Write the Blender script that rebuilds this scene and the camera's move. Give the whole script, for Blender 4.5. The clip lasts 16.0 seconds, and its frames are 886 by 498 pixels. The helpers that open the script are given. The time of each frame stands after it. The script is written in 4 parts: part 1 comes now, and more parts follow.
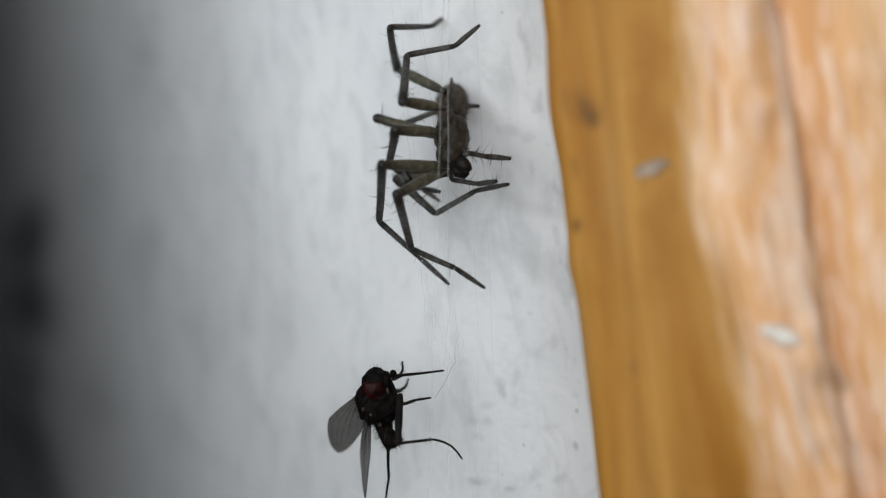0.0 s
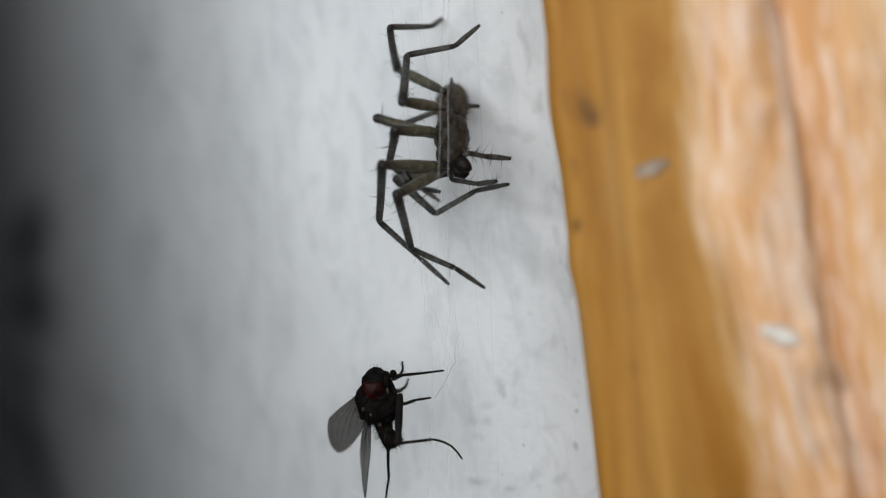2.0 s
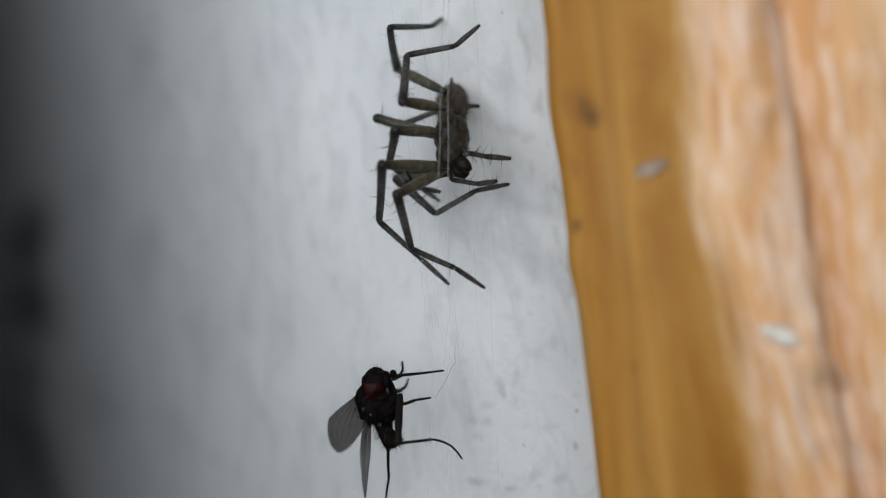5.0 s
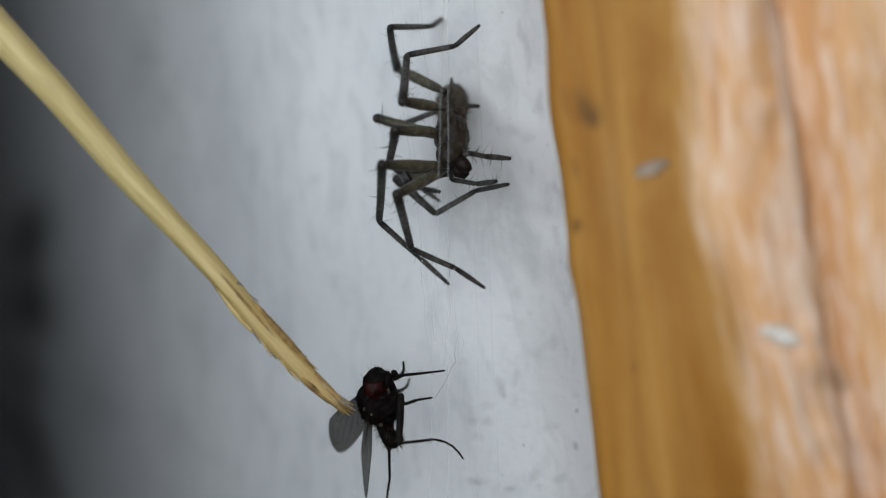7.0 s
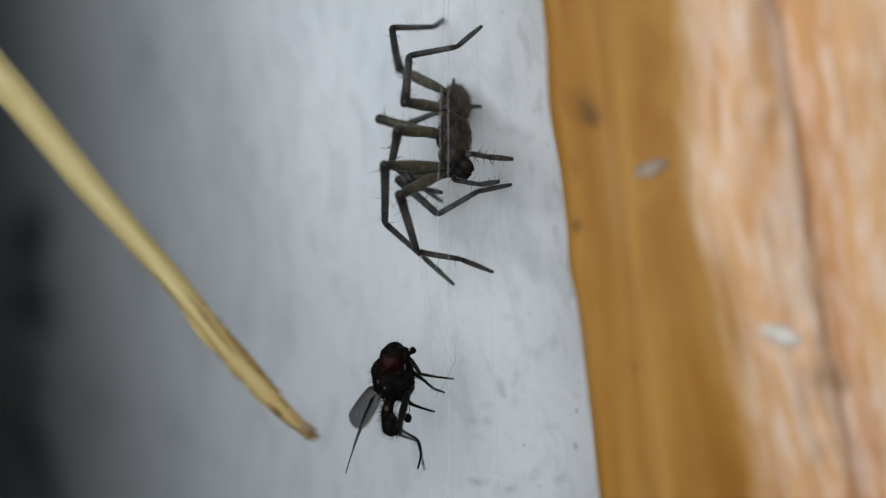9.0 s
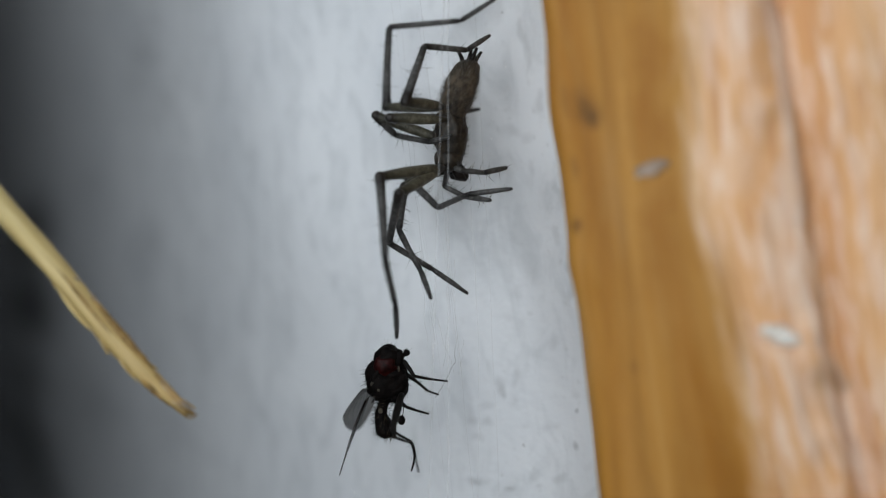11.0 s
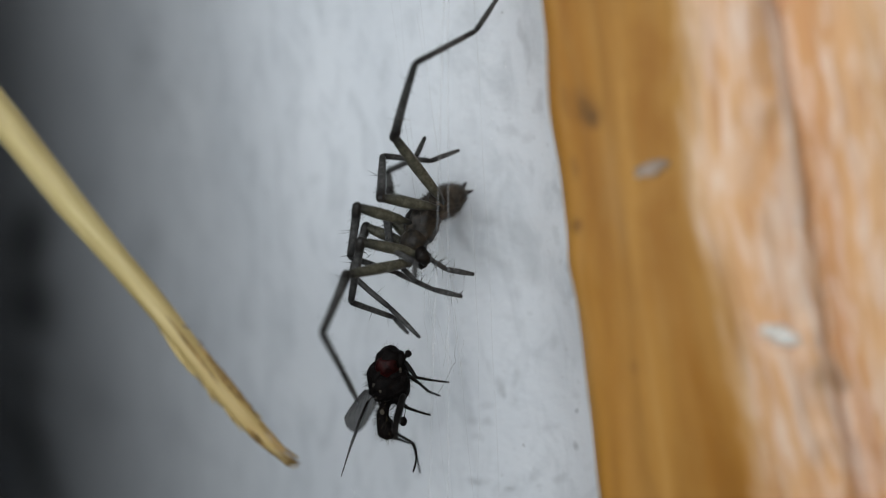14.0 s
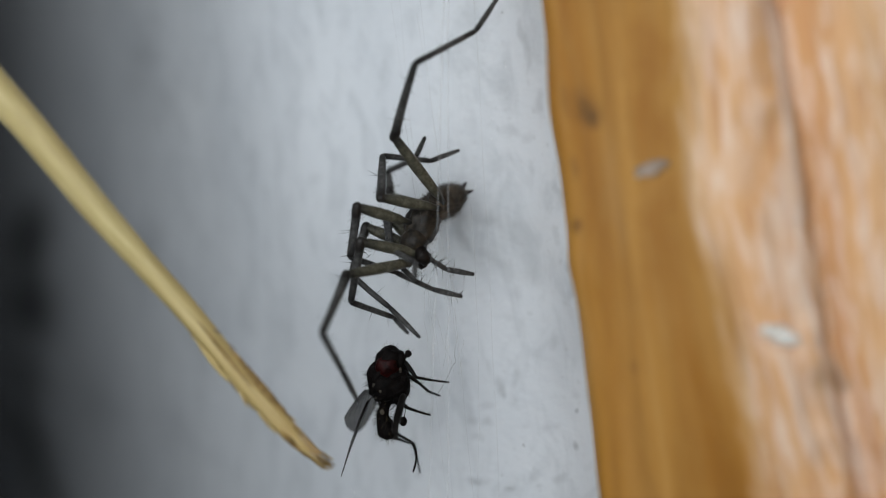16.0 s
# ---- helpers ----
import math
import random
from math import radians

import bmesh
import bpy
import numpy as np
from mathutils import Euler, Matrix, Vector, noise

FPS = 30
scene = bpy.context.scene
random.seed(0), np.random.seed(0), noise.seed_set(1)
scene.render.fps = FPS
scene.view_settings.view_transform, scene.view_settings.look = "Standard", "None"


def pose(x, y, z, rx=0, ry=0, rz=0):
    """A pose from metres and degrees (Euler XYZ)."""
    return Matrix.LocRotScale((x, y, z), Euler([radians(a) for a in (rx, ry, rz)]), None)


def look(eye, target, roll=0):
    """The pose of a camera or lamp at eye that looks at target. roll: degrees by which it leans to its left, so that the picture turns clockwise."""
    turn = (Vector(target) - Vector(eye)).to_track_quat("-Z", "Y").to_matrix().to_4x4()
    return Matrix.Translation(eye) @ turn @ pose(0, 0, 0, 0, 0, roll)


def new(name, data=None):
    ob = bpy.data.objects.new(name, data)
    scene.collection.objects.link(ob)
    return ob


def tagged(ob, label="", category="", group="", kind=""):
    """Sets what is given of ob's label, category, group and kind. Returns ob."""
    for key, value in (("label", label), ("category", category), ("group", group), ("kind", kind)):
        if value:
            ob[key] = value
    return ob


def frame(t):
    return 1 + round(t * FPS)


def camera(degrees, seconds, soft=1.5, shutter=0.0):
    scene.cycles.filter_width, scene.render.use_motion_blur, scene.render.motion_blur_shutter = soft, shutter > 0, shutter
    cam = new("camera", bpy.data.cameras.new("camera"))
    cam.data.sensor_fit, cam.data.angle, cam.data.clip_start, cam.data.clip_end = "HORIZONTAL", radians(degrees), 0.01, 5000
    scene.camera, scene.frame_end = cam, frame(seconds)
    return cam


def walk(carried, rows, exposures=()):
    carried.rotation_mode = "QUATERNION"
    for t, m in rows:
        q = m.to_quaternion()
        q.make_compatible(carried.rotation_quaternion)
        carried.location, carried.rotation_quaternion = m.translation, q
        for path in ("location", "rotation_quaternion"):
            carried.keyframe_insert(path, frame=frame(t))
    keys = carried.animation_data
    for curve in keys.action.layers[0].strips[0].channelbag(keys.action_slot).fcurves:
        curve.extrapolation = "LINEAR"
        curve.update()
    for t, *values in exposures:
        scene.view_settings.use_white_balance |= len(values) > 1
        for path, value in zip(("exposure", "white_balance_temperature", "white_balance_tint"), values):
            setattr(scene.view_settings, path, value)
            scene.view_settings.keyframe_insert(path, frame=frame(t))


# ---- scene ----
# All small measures below are in millimetres, from ORIGIN, the middle of the web.
EYE = Vector((0, 0, 1.2))
ORIGIN = Vector((0, 0.095, 1.2))
cam = camera(45, 16.0, soft=1.0, shutter=0.5)
cam.data.dof.use_dof, cam.data.dof.focus_distance, cam.data.dof.aperture_fstop = True, 0.0945, 8.7
STAND = look(EYE, EYE + Vector((0, 1, 0)), -6.6)
walk(cam, [(0, STAND), (16.0, STAND)], [(0, -0.05, 6750, 10.5), (2.3, -0.08, 6750, 10.5), (3.0, -0.19, 6700, 10), (4.2, -0.20, 6700, 10), (6.3, -0.27, 6450, 9.5), (16.0, -0.27, 6400, 9.5)])


def mm(x, y, z):
    return ORIGIN + Vector((x, y, z)) * 0.001


# ---- light ----
world = bpy.data.worlds.new("sky")
scene.world = world
world.use_nodes = True
sky = world.node_tree.nodes.new("ShaderNodeTexSky")
sky.sky_type, sky.sun_disc, sky.sun_elevation, sky.sun_rotation = "NISHITA", False, radians(35), radians(200)
world.node_tree.links.new(sky.outputs[0], world.node_tree.nodes["Background"].inputs["Color"])
world.node_tree.nodes["Background"].inputs["Strength"].default_value = 0.1


def area_lamp(name, eye, target, wide, high, watts, colour):
    lamp = bpy.data.lights.new(name, "AREA")
    lamp.shape, lamp.size, lamp.size_y, lamp.energy, lamp.color = "RECTANGLE", wide, high, watts, colour
    ob = new(name, lamp)
    ob.matrix_world = look(eye, target)
    return ob


# an added broad soft lamp over the lens, a narrow torch high to one side that throws the straw's and the spider's faint
# shadows on the wall, and an added lamp in a made-up window behind the camera
area_lamp("added_soft_lamp", (-0.040, -0.035, 1.236), (0.014, 0.105, 1.194), 0.17, 0.18, 0.270, (0.93, 0.97, 1.0))
torch = bpy.data.lights.new("torch", "SPOT")
torch.energy, torch.spot_size, torch.spot_blend, torch.shadow_soft_size = 0.47, radians(17), 1.0, 0.0010
torch.color = (0.90, 0.95, 1.0)
new("torch", torch).matrix_world = look((-0.190, 0.0545, 1.361), (0.013, 0.099, 1.206))
area_lamp("added_rear_light", (0.5, -1.38, 1.5), (0.2, 0, 1.3), 0.7, 0.9, 2.0, (0.95, 0.97, 1.0))


# ---- materials ----
def nodes_of(name, rough=0.6, metal=0.0):
    m = bpy.data.materials.new(name)
    m.use_nodes = True
    nt = m.node_tree
    b = nt.nodes["Principled BSDF"]
    b.inputs["Roughness"].default_value, b.inputs["Metallic"].default_value = rough, metal
    return m, nt, b


def coords(nt, scale=(1, 1, 1), kind="Object", turn=(0, 0, 0)):
    c, mp = nt.nodes.new("ShaderNodeTexCoord"), nt.nodes.new("ShaderNodeMapping")
    nt.links.new(c.outputs[kind], mp.inputs["Vector"])
    mp.inputs["Scale"].default_value = scale
    mp.inputs["Rotation"].default_value = turn
    return mp.outputs[0]


def noise_tex(nt, vec, scale, detail=4, rough=0.55, warp=0.0):
    n = nt.nodes.new("ShaderNodeTexNoise")
    n.inputs["Scale"].default_value, n.inputs["Detail"].default_value = scale, detail
    n.inputs["Roughness"].default_value, n.inputs["Distortion"].default_value = rough, warp
    nt.links.new(vec, n.inputs["Vector"])
    return n.outputs["Fac"]


def ramp(nt, fac, stops):
    r = nt.nodes.new("ShaderNodeValToRGB")
    while len(r.color_ramp.elements) < len(stops):
        r.color_ramp.elements.new(0.5)
    for e, (p, c) in zip(r.color_ramp.elements, stops):
        e.position, e.color = p, (*c, 1)
    nt.links.new(fac, r.inputs["Fac"])
    return r.outputs["Color"]


def mix(nt, fac, a, b, how="MIX"):
    n = nt.nodes.new("ShaderNodeMix")
    n.data_type, n.blend_type = "RGBA", how
    for value, slot in ((fac, 0), (a, 6), (b, 7)):
        if isinstance(value, (int, float)):
            n.inputs[slot].default_value = value
        elif isinstance(value, tuple):
            n.inputs[slot].default_value = (*value, 1)
        else:
            nt.links.new(value, n.inputs[slot])
    return n.outputs[2]


def bump(nt, b, height, strength, distance):
    n = nt.nodes.new("ShaderNodeBump")
    n.inputs["Strength"].default_value, n.inputs["Distance"].default_value = strength, distance
    nt.links.new(height, n.inputs["Height"])
    nt.links.new(n.outputs[0], b.inputs["Normal"])


def grey(v):
    return (v, v, v)


def lay_patches(nt, base, spots, colour, uneven=3.6, core=0.4, places=coords):
    """Lays soft-edged uneven patches of colour over base: centre and half-axes in mm, strength."""
    v = places(nt)
    wob = nt.nodes.new("ShaderNodeTexNoise")
    wob.inputs["Scale"].default_value, wob.inputs["Detail"].default_value = 330, 6
    nt.links.new(v, wob.inputs["Vector"])
    for centre, axes, strength in spots:
        c = mm(*centre)
        a, s, n, add = (nt.nodes.new("ShaderNodeVectorMath") for _ in range(4))
        a.operation, s.operation, n.operation, add.operation = "SUBTRACT", "MULTIPLY", "LENGTH", "MULTIPLY_ADD"
        nt.links.new(v, a.inputs[0])
        a.inputs[1].default_value = c
        nt.links.new(a.outputs[0], s.inputs[0])
        s.inputs[1].default_value = [1000 / q for q in axes]
        nt.links.new(wob.outputs["Color"], add.inputs[0])
        add.inputs[1].default_value = (uneven, uneven, uneven)
        nt.links.new(s.outputs[0], add.inputs[2])
        back = nt.nodes.new("ShaderNodeVectorMath")
        back.operation = "SUBTRACT"
        nt.links.new(add.outputs[0], back.inputs[0])
        back.inputs[1].default_value = (uneven / 2, uneven / 2, uneven / 2)
        nt.links.new(back.outputs[0], n.inputs[0])
        fac = ramp(nt, n.outputs["Value"], [(core, grey(strength)), (1.05, grey(0))])
        base = mix(nt, fac, base, colour)
    return base


# near-black soft patches that darken the wall's far left end
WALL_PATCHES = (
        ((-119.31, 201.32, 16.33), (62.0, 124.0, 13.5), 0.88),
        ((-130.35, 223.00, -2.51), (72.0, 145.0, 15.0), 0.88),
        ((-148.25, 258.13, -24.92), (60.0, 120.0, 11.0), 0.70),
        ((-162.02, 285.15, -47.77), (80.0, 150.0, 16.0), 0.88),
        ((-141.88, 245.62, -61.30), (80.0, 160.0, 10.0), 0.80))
WALL_STAINS = (
        ((3.85, 7.23, -13.71), (0.9, 1.6, 1.2), 0.21),
        ((2.36, 7.97, -15.55), (1.6, 1.6, 0.5), 0.15),
        ((0.86, 8.76, -16.88), (1.5, 1.6, 0.5), 0.15),
        ((10.10, 4.41, -19.62), (0.35, 1.6, 0.6), 0.36),
        ((10.67, 4.17, -16.32), (0.25, 1.6, 0.4), 0.36),
        ((0.75, 8.82, -22.67), (1.6, 1.6, 0.5), 0.21),
        ((3.88, 7.22, -23.34), (0.7, 1.6, 0.4), 0.24),
        ((11.22, 3.95, -4.93), (0.5, 1.6, 1.6), 0.18),
        ((6.51, 5.98, -23.15), (0.5, 1.6, 0.4), 0.18),
        ((6.46, 6.00, -4.99), (0.5, 1.6, 1.2), 0.12),
        ((10.59, 4.20, -0.12), (0.5, 1.6, 1.3), 0.15),
        ((9.03, 4.86, 6.44), (0.4, 1.6, 1.6), 0.12),
        ((7.70, 5.44, 10.65), (0.9, 1.6, 0.8), 0.15),
        ((-36.65, 46.54, 30.66), (8.5, 13.2, 5.2), 0.16),
        ((-39.54, 51.19, 27.20), (8.4, 13.8, 3.9), 0.14),
        ((-34.42, 43.10, 22.42), (8.6, 12.9, 3.6), 0.12),
        ((-41.32, 54.17, 5.65), (8.1, 13.7, 4.7), 0.16),
        ((-70.76, 107.35, -21.84), (24.4, 45.7, 8.6), 0.25),
        ((-40.32, 52.50, -20.36), (11.5, 19.1, 4.7), 0.14),
        ((-61.02, 89.22, 17.94), (15.0, 27.6, 4.9), 0.12),
        ((-32.44, 40.13, -7.67), (8.1, 11.8, 5.7), 0.10),
        ((9.81, 4.53, 17.98), (0.5, 1.5, 3.0), 0.19),
        ((10.42, 4.27, 12.04), (0.8, 1.5, 1.6), 0.19),
        ((8.89, 4.92, 9.76), (1.0, 2.0, 0.8), 0.16),
        ((4.30, 7.01, -14.00), (0.5, 1.0, 0.9), 0.22),
        ((2.85, 7.73, -16.94), (1.1, 2.0, 0.6), 0.19),
        ((11.00, 4.04, 3.53), (0.5, 1.5, 1.8), 0.16),
        ((1.67, 8.33, -22.56), (1.6, 3.0, 0.5), 0.16),
        ((-5.03, 12.15, -19.30), (0.4, 1.5, 2.5), 0.13),
        ((9.55, 4.64, -9.53), (0.9, 2.0, 0.9), 0.16),
        ((6.13, 6.15, -21.90), (0.7, 2.0, 1.0), 0.16),
        ((11.20, 3.96, -2.82), (0.5, 1.5, 1.4), 0.16),
        ((0.71, 8.84, -11.07), (1.2, 3.0, 0.5), 0.10),
        ((5.70, 6.35, -7.08), (0.8, 2.0, 0.6), 0.12),
        ((5.62, 6.38, -12.46), (0.5, 2.0, 1.2), 0.13),
        ((10.53, 4.23, -14.36), (0.6, 2.0, 1.2), 0.16),
        ((0.98, 8.70, -18.26), (1.0, 3.0, 0.5), 0.13),
        ((8.14, 5.24, -17.68), (1.1, 2.0, 0.6), 0.13),
        ((8.34, 5.16, -22.75), (0.8, 2.0, 0.8), 0.16))


def plaster():
    m, nt, b = nodes_of("white_painted_plaster", 0.75)
    v = coords(nt)
    base = ramp(nt, noise_tex(nt, v, 60, 5), [(0.3, (0.635, 0.665, 0.695)), (0.7, (0.73, 0.757, 0.782))])
    tall = coords(nt, (1, 1, 0.45), turn=(0, 0.25, 0))
    smudge = ramp(nt, noise_tex(nt, tall, 330, 6, 0.62, 0.8), [(0.48, grey(0)), (0.74, grey(0.42))])
    base = mix(nt, smudge, base, (0.34, 0.37, 0.39))
    fine = ramp(nt, noise_tex(nt, v, 1500, 2), [(0.64, grey(0)), (0.74, grey(0.35))])
    base = mix(nt, fine, base, (0.45, 0.47, 0.48))
    base = lay_patches(nt, base, WALL_PATCHES, (0.020, 0.022, 0.024), 0.8, 0.3)
    base = lay_patches(nt, base, WALL_STAINS, (0.07, 0.078, 0.082))
    nt.links.new(base, b.inputs["Base Color"])
    bump(nt, b, noise_tex(nt, v, 700, 5), 0.3, 0.0003)
    return m


def plain_paint(name, colour, rough=0.8):
    m, nt, b = nodes_of(name, rough)
    v = coords(nt)
    tint = ramp(nt, noise_tex(nt, v, 4, 5), [(0.3, tuple(c * 0.85 for c in colour)), (0.7, colour)])
    nt.links.new(tint, b.inputs["Base Color"])
    bump(nt, b, noise_tex(nt, v, 220, 4), 0.2, 0.001)
    return m


# dark knots and spots, with some shade painted in as brown
WOOD_SPOTS_SHADE = (
        ((13.41, -7.91, 9.38), (1.1, 1.5, 1.5), 0.80),
        ((11.21, -7.03, 0.62), (0.7, 1.5, 1.2), 0.80),
        ((13.04, -7.81, 10.13), (1.6, 2.0, 2.2), 0.30),
        ((11.41, -7.13, 5.27), (0.5, 1.5, 1.2), 0.35),
        ((11.36, -7.10, 10.89), (0.4, 1.5, 1.5), 0.30),
        ((29.43, -10.22, -13.73), (1.0, 2.0, 1.8), 0.60),
        # painted shade beside and below the pale splinter
        ((23.94, -11.61, -10.04), (1.3, 2.0, 0.9), 0.35),
        ((26.92, -11.60, -13.05), (2.2, 2.0, 1.6), 0.30),
        # painted shade along the long groove
        ((28.10, -10.98, 3.05), (0.3, 2.0, 9.0), 0.35),
        ((28.97, -10.31, -6.91), (0.4, 2.0, 8.0), 0.40),
        ((14.22, -8.14, -11.30), (0.4, 2.0, 0.8), 0.30))
WOOD_GREYS = (
        ((20.46, -9.93, 12.16), (0.7, 2.0, 9.0), 0.21),
        ((19.90, -9.66, 4.10), (0.8, 2.0, 6.0), 0.24),
        ((19.72, -9.59, -2.69), (0.7, 2.0, 7.0), 0.15),
        ((19.64, -9.57, -11.31), (0.7, 2.0, 8.0), 0.12),
        ((14.30, -8.16, 3.47), (1.0, 2.0, 8.0), 0.15),
        ((10.81, -6.63, -10.60), (1.0, 2.0, 8.0), 0.12))
WOOD_RUST = (
        ((18.45, -9.27, 15.24), (1.9, 2.5, 5.0), 0.48),
        ((17.71, -9.08, 11.25), (2.2, 2.5, 7.0), 0.60),
        ((17.65, -9.07, 7.14), (2.0, 2.5, 4.0), 0.54),
        ((17.70, -9.08, 2.11), (2.0, 2.5, 5.0), 0.48),
        ((17.46, -9.02, -2.43), (2.4, 2.5, 7.0), 0.60),
        ((17.49, -9.03, -9.29), (2.2, 2.5, 7.0), 0.36),
        ((12.78, -7.74, -16.28), (1.6, 3.0, 9.0), 0.24),
        ((17.77, -9.10, -16.63), (2.0, 2.5, 9.0), 0.36),
        ((18.67, -9.32, -22.16), (1.6, 2.0, 9.0), 0.30))
# pale wood; the narrow stripes near x 27.6 are painted ridge highlights
WOOD_PALE_SHINE = (
        ((27.70, -11.20, 15.00), (0.5, 3.0, 4.0), 0.80),
        ((27.75, -11.20, 7.00), (0.6, 3.0, 4.5), 0.85),
        ((27.60, -11.20, -1.00), (0.6, 3.0, 4.5), 0.85),
        ((27.60, -11.20, -9.00), (0.5, 3.0, 4.0), 0.80),
        ((27.70, -11.20, -17.00), (0.6, 3.0, 4.5), 0.85),
        ((28.65, -10.57, 12.45), (1.6, 3.0, 6.0), 0.60),
        ((24.33, -11.70, -4.54), (1.4, 3.0, 5.0), 0.50),
        ((27.30, -11.42, -8.45), (0.9, 3.0, 6.0), 0.70),
        ((27.38, -11.37, 1.77), (1.3, 3.0, 6.0), 0.60),
        ((24.03, -11.63, -16.92), (1.3, 3.0, 6.0), 0.50),
        ((29.14, -10.18, -19.57), (0.8, 3.0, 6.0), 0.70),
        ((25.93, -11.69, -0.30), (1.6, 3.0, 3.0), 0.60),
        ((26.59, -11.63, -4.36), (0.7, 2.0, 2.0), 0.80),
        ((24.47, -11.74, 14.04), (1.5, 3.0, 4.0), 0.50),
        ((28.11, -10.98, 14.67), (1.2, 3.0, 3.0), 0.60),
        ((25.07, -11.77, 7.77), (1.2, 3.0, 3.0), 0.40),
        ((27.50, -11.31, -14.71), (1.2, 3.0, 3.0), 0.50),
        ((23.34, -11.46, 3.56), (1.5, 3.0, 3.0), 0.30),
        ((24.18, -11.67, -11.62), (1.4, 3.0, 4.0), 0.35),
        ((29.78, -10.43, -20.94), (1.5, 3.0, 3.0), 0.50),
        ((21.63, -10.90, 14.54), (0.9, 2.0, 4.0), 0.40))


def grown(nt, scale=(1, 1, 1)):
    """Places in the wood as it grew, before its edges ran askew."""
    at, mp = nt.nodes.new("ShaderNodeAttribute"), nt.nodes.new("ShaderNodeMapping")
    at.attribute_name = "rest"
    nt.links.new(at.outputs["Vector"], mp.inputs["Vector"])
    mp.inputs["Scale"].default_value = scale
    return mp.outputs[0]


def pine():
    """Pine that is varnished orange on the planed side and pale, worn and rough on the front, with ridge highlights and
    groove shade painted in.
    """
    m, nt, b = nodes_of("pine", 0.55)
    grain = grown(nt, (1, 1, 0.07))
    fine = noise_tex(nt, grain, 1100, 4, 0.6, 0.4)
    wide = noise_tex(nt, grain, 150, 3, 0.55, 0.8)
    short = noise_tex(nt, grown(nt, (1, 1, 0.22)), 900, 4, 0.55, 0.3)
    planed = ramp(nt, wide, [(0.3, (0.29, 0.115, 0.010)), (0.5, (0.385, 0.172, 0.022)), (0.7, (0.44, 0.22, 0.043))])
    planed = mix(nt, ramp(nt, fine, [(0.36, grey(0.28)), (0.56, grey(0))]), planed, (0.20, 0.085, 0.012))
    planed = mix(nt, ramp(nt, short, [(0.50, grey(0)), (0.72, grey(0.35))]), planed, (0.44, 0.235, 0.055))
    streak = noise_tex(nt, grown(nt, (1, 1, 0.035)), 520, 3, 0.6, 0.3)
    planed = mix(nt, ramp(nt, streak, [(0.34, grey(0.55)), (0.50, grey(0))]), planed, (0.24, 0.098, 0.010))
    planed = mix(nt, ramp(nt, streak, [(0.52, grey(0)), (0.68, grey(0.5))]), planed, (0.50, 0.27, 0.070))
    planed = lay_patches(nt, planed, WOOD_GREYS, (0.36, 0.25, 0.14), 1.3, 0.1, grown)
    planed = lay_patches(nt, planed, WOOD_RUST, (0.27, 0.098, 0.004), 1.3, 0.1, grown)
    rough = ramp(nt, wide, [(0.3, (0.66, 0.34, 0.145)), (0.5, (0.73, 0.42, 0.205)), (0.7, (0.77, 0.51, 0.30))])
    rough = mix(nt, ramp(nt, short, [(0.45, grey(0)), (0.68, grey(0.7))]), rough, (0.88, 0.70, 0.56))
    rough = mix(nt, ramp(nt, fine, [(0.34, grey(0.5)), (0.50, grey(0))]), rough, (0.42, 0.16, 0.045))
    rough = lay_patches(nt, rough, WOOD_PALE_SHINE, (0.88, 0.73, 0.61), 1.3, 0.1, grown)
    sep, add, rng = nt.nodes.new("ShaderNodeSeparateXYZ"), nt.nodes.new("ShaderNodeMath"), nt.nodes.new("ShaderNodeMapRange")
    nt.links.new(grown(nt), sep.inputs[0])
    add.operation = "MULTIPLY_ADD"
    nt.links.new(noise_tex(nt, grown(nt, (1, 1, 0.25)), 420, 3), add.inputs[0])
    add.inputs[1].default_value = 0.004
    nt.links.new(sep.outputs["X"], add.inputs[2])
    nt.links.new(add.outputs[0], rng.inputs["Value"])
    rng.inputs["From Min"].default_value, rng.inputs["From Max"].default_value = 0.0212, 0.0234
    base = mix(nt, rng.outputs[0], planed, rough)
    base = lay_patches(nt, base, WOOD_SPOTS_SHADE, (0.085, 0.040, 0.010), 2.0, 0.1, grown)
    nt.links.new(base, b.inputs["Base Color"])
    b.inputs["Specular IOR Level"].default_value = 0.25
    bump(nt, b, mix(nt, 0.5, short, fine), 0.5, 0.0009)
    return m


def chitin(name, dark, light, rough=0.45, scale=2500, sheen=0.0, gloss=0.25):
    m, nt, b = nodes_of(name, rough)
    v = coords(nt)
    tint = ramp(nt, noise_tex(nt, v, scale, 4, 0.65), [(0.34, dark), (0.66, light)])
    broad = ramp(nt, noise_tex(nt, v, scale * 0.3, 2), [(0.35, grey(0.6)), (0.65, grey(1.35))])
    tint = mix(nt, 1.0, tint, broad, "MULTIPLY")
    nt.links.new(tint, b.inputs["Base Color"])
    b.inputs["Sheen Weight"].default_value = sheen
    b.inputs["Specular IOR Level"].default_value = gloss
    bump(nt, b, noise_tex(nt, v, scale * 3, 3), 0.4, 0.00004)
    return m


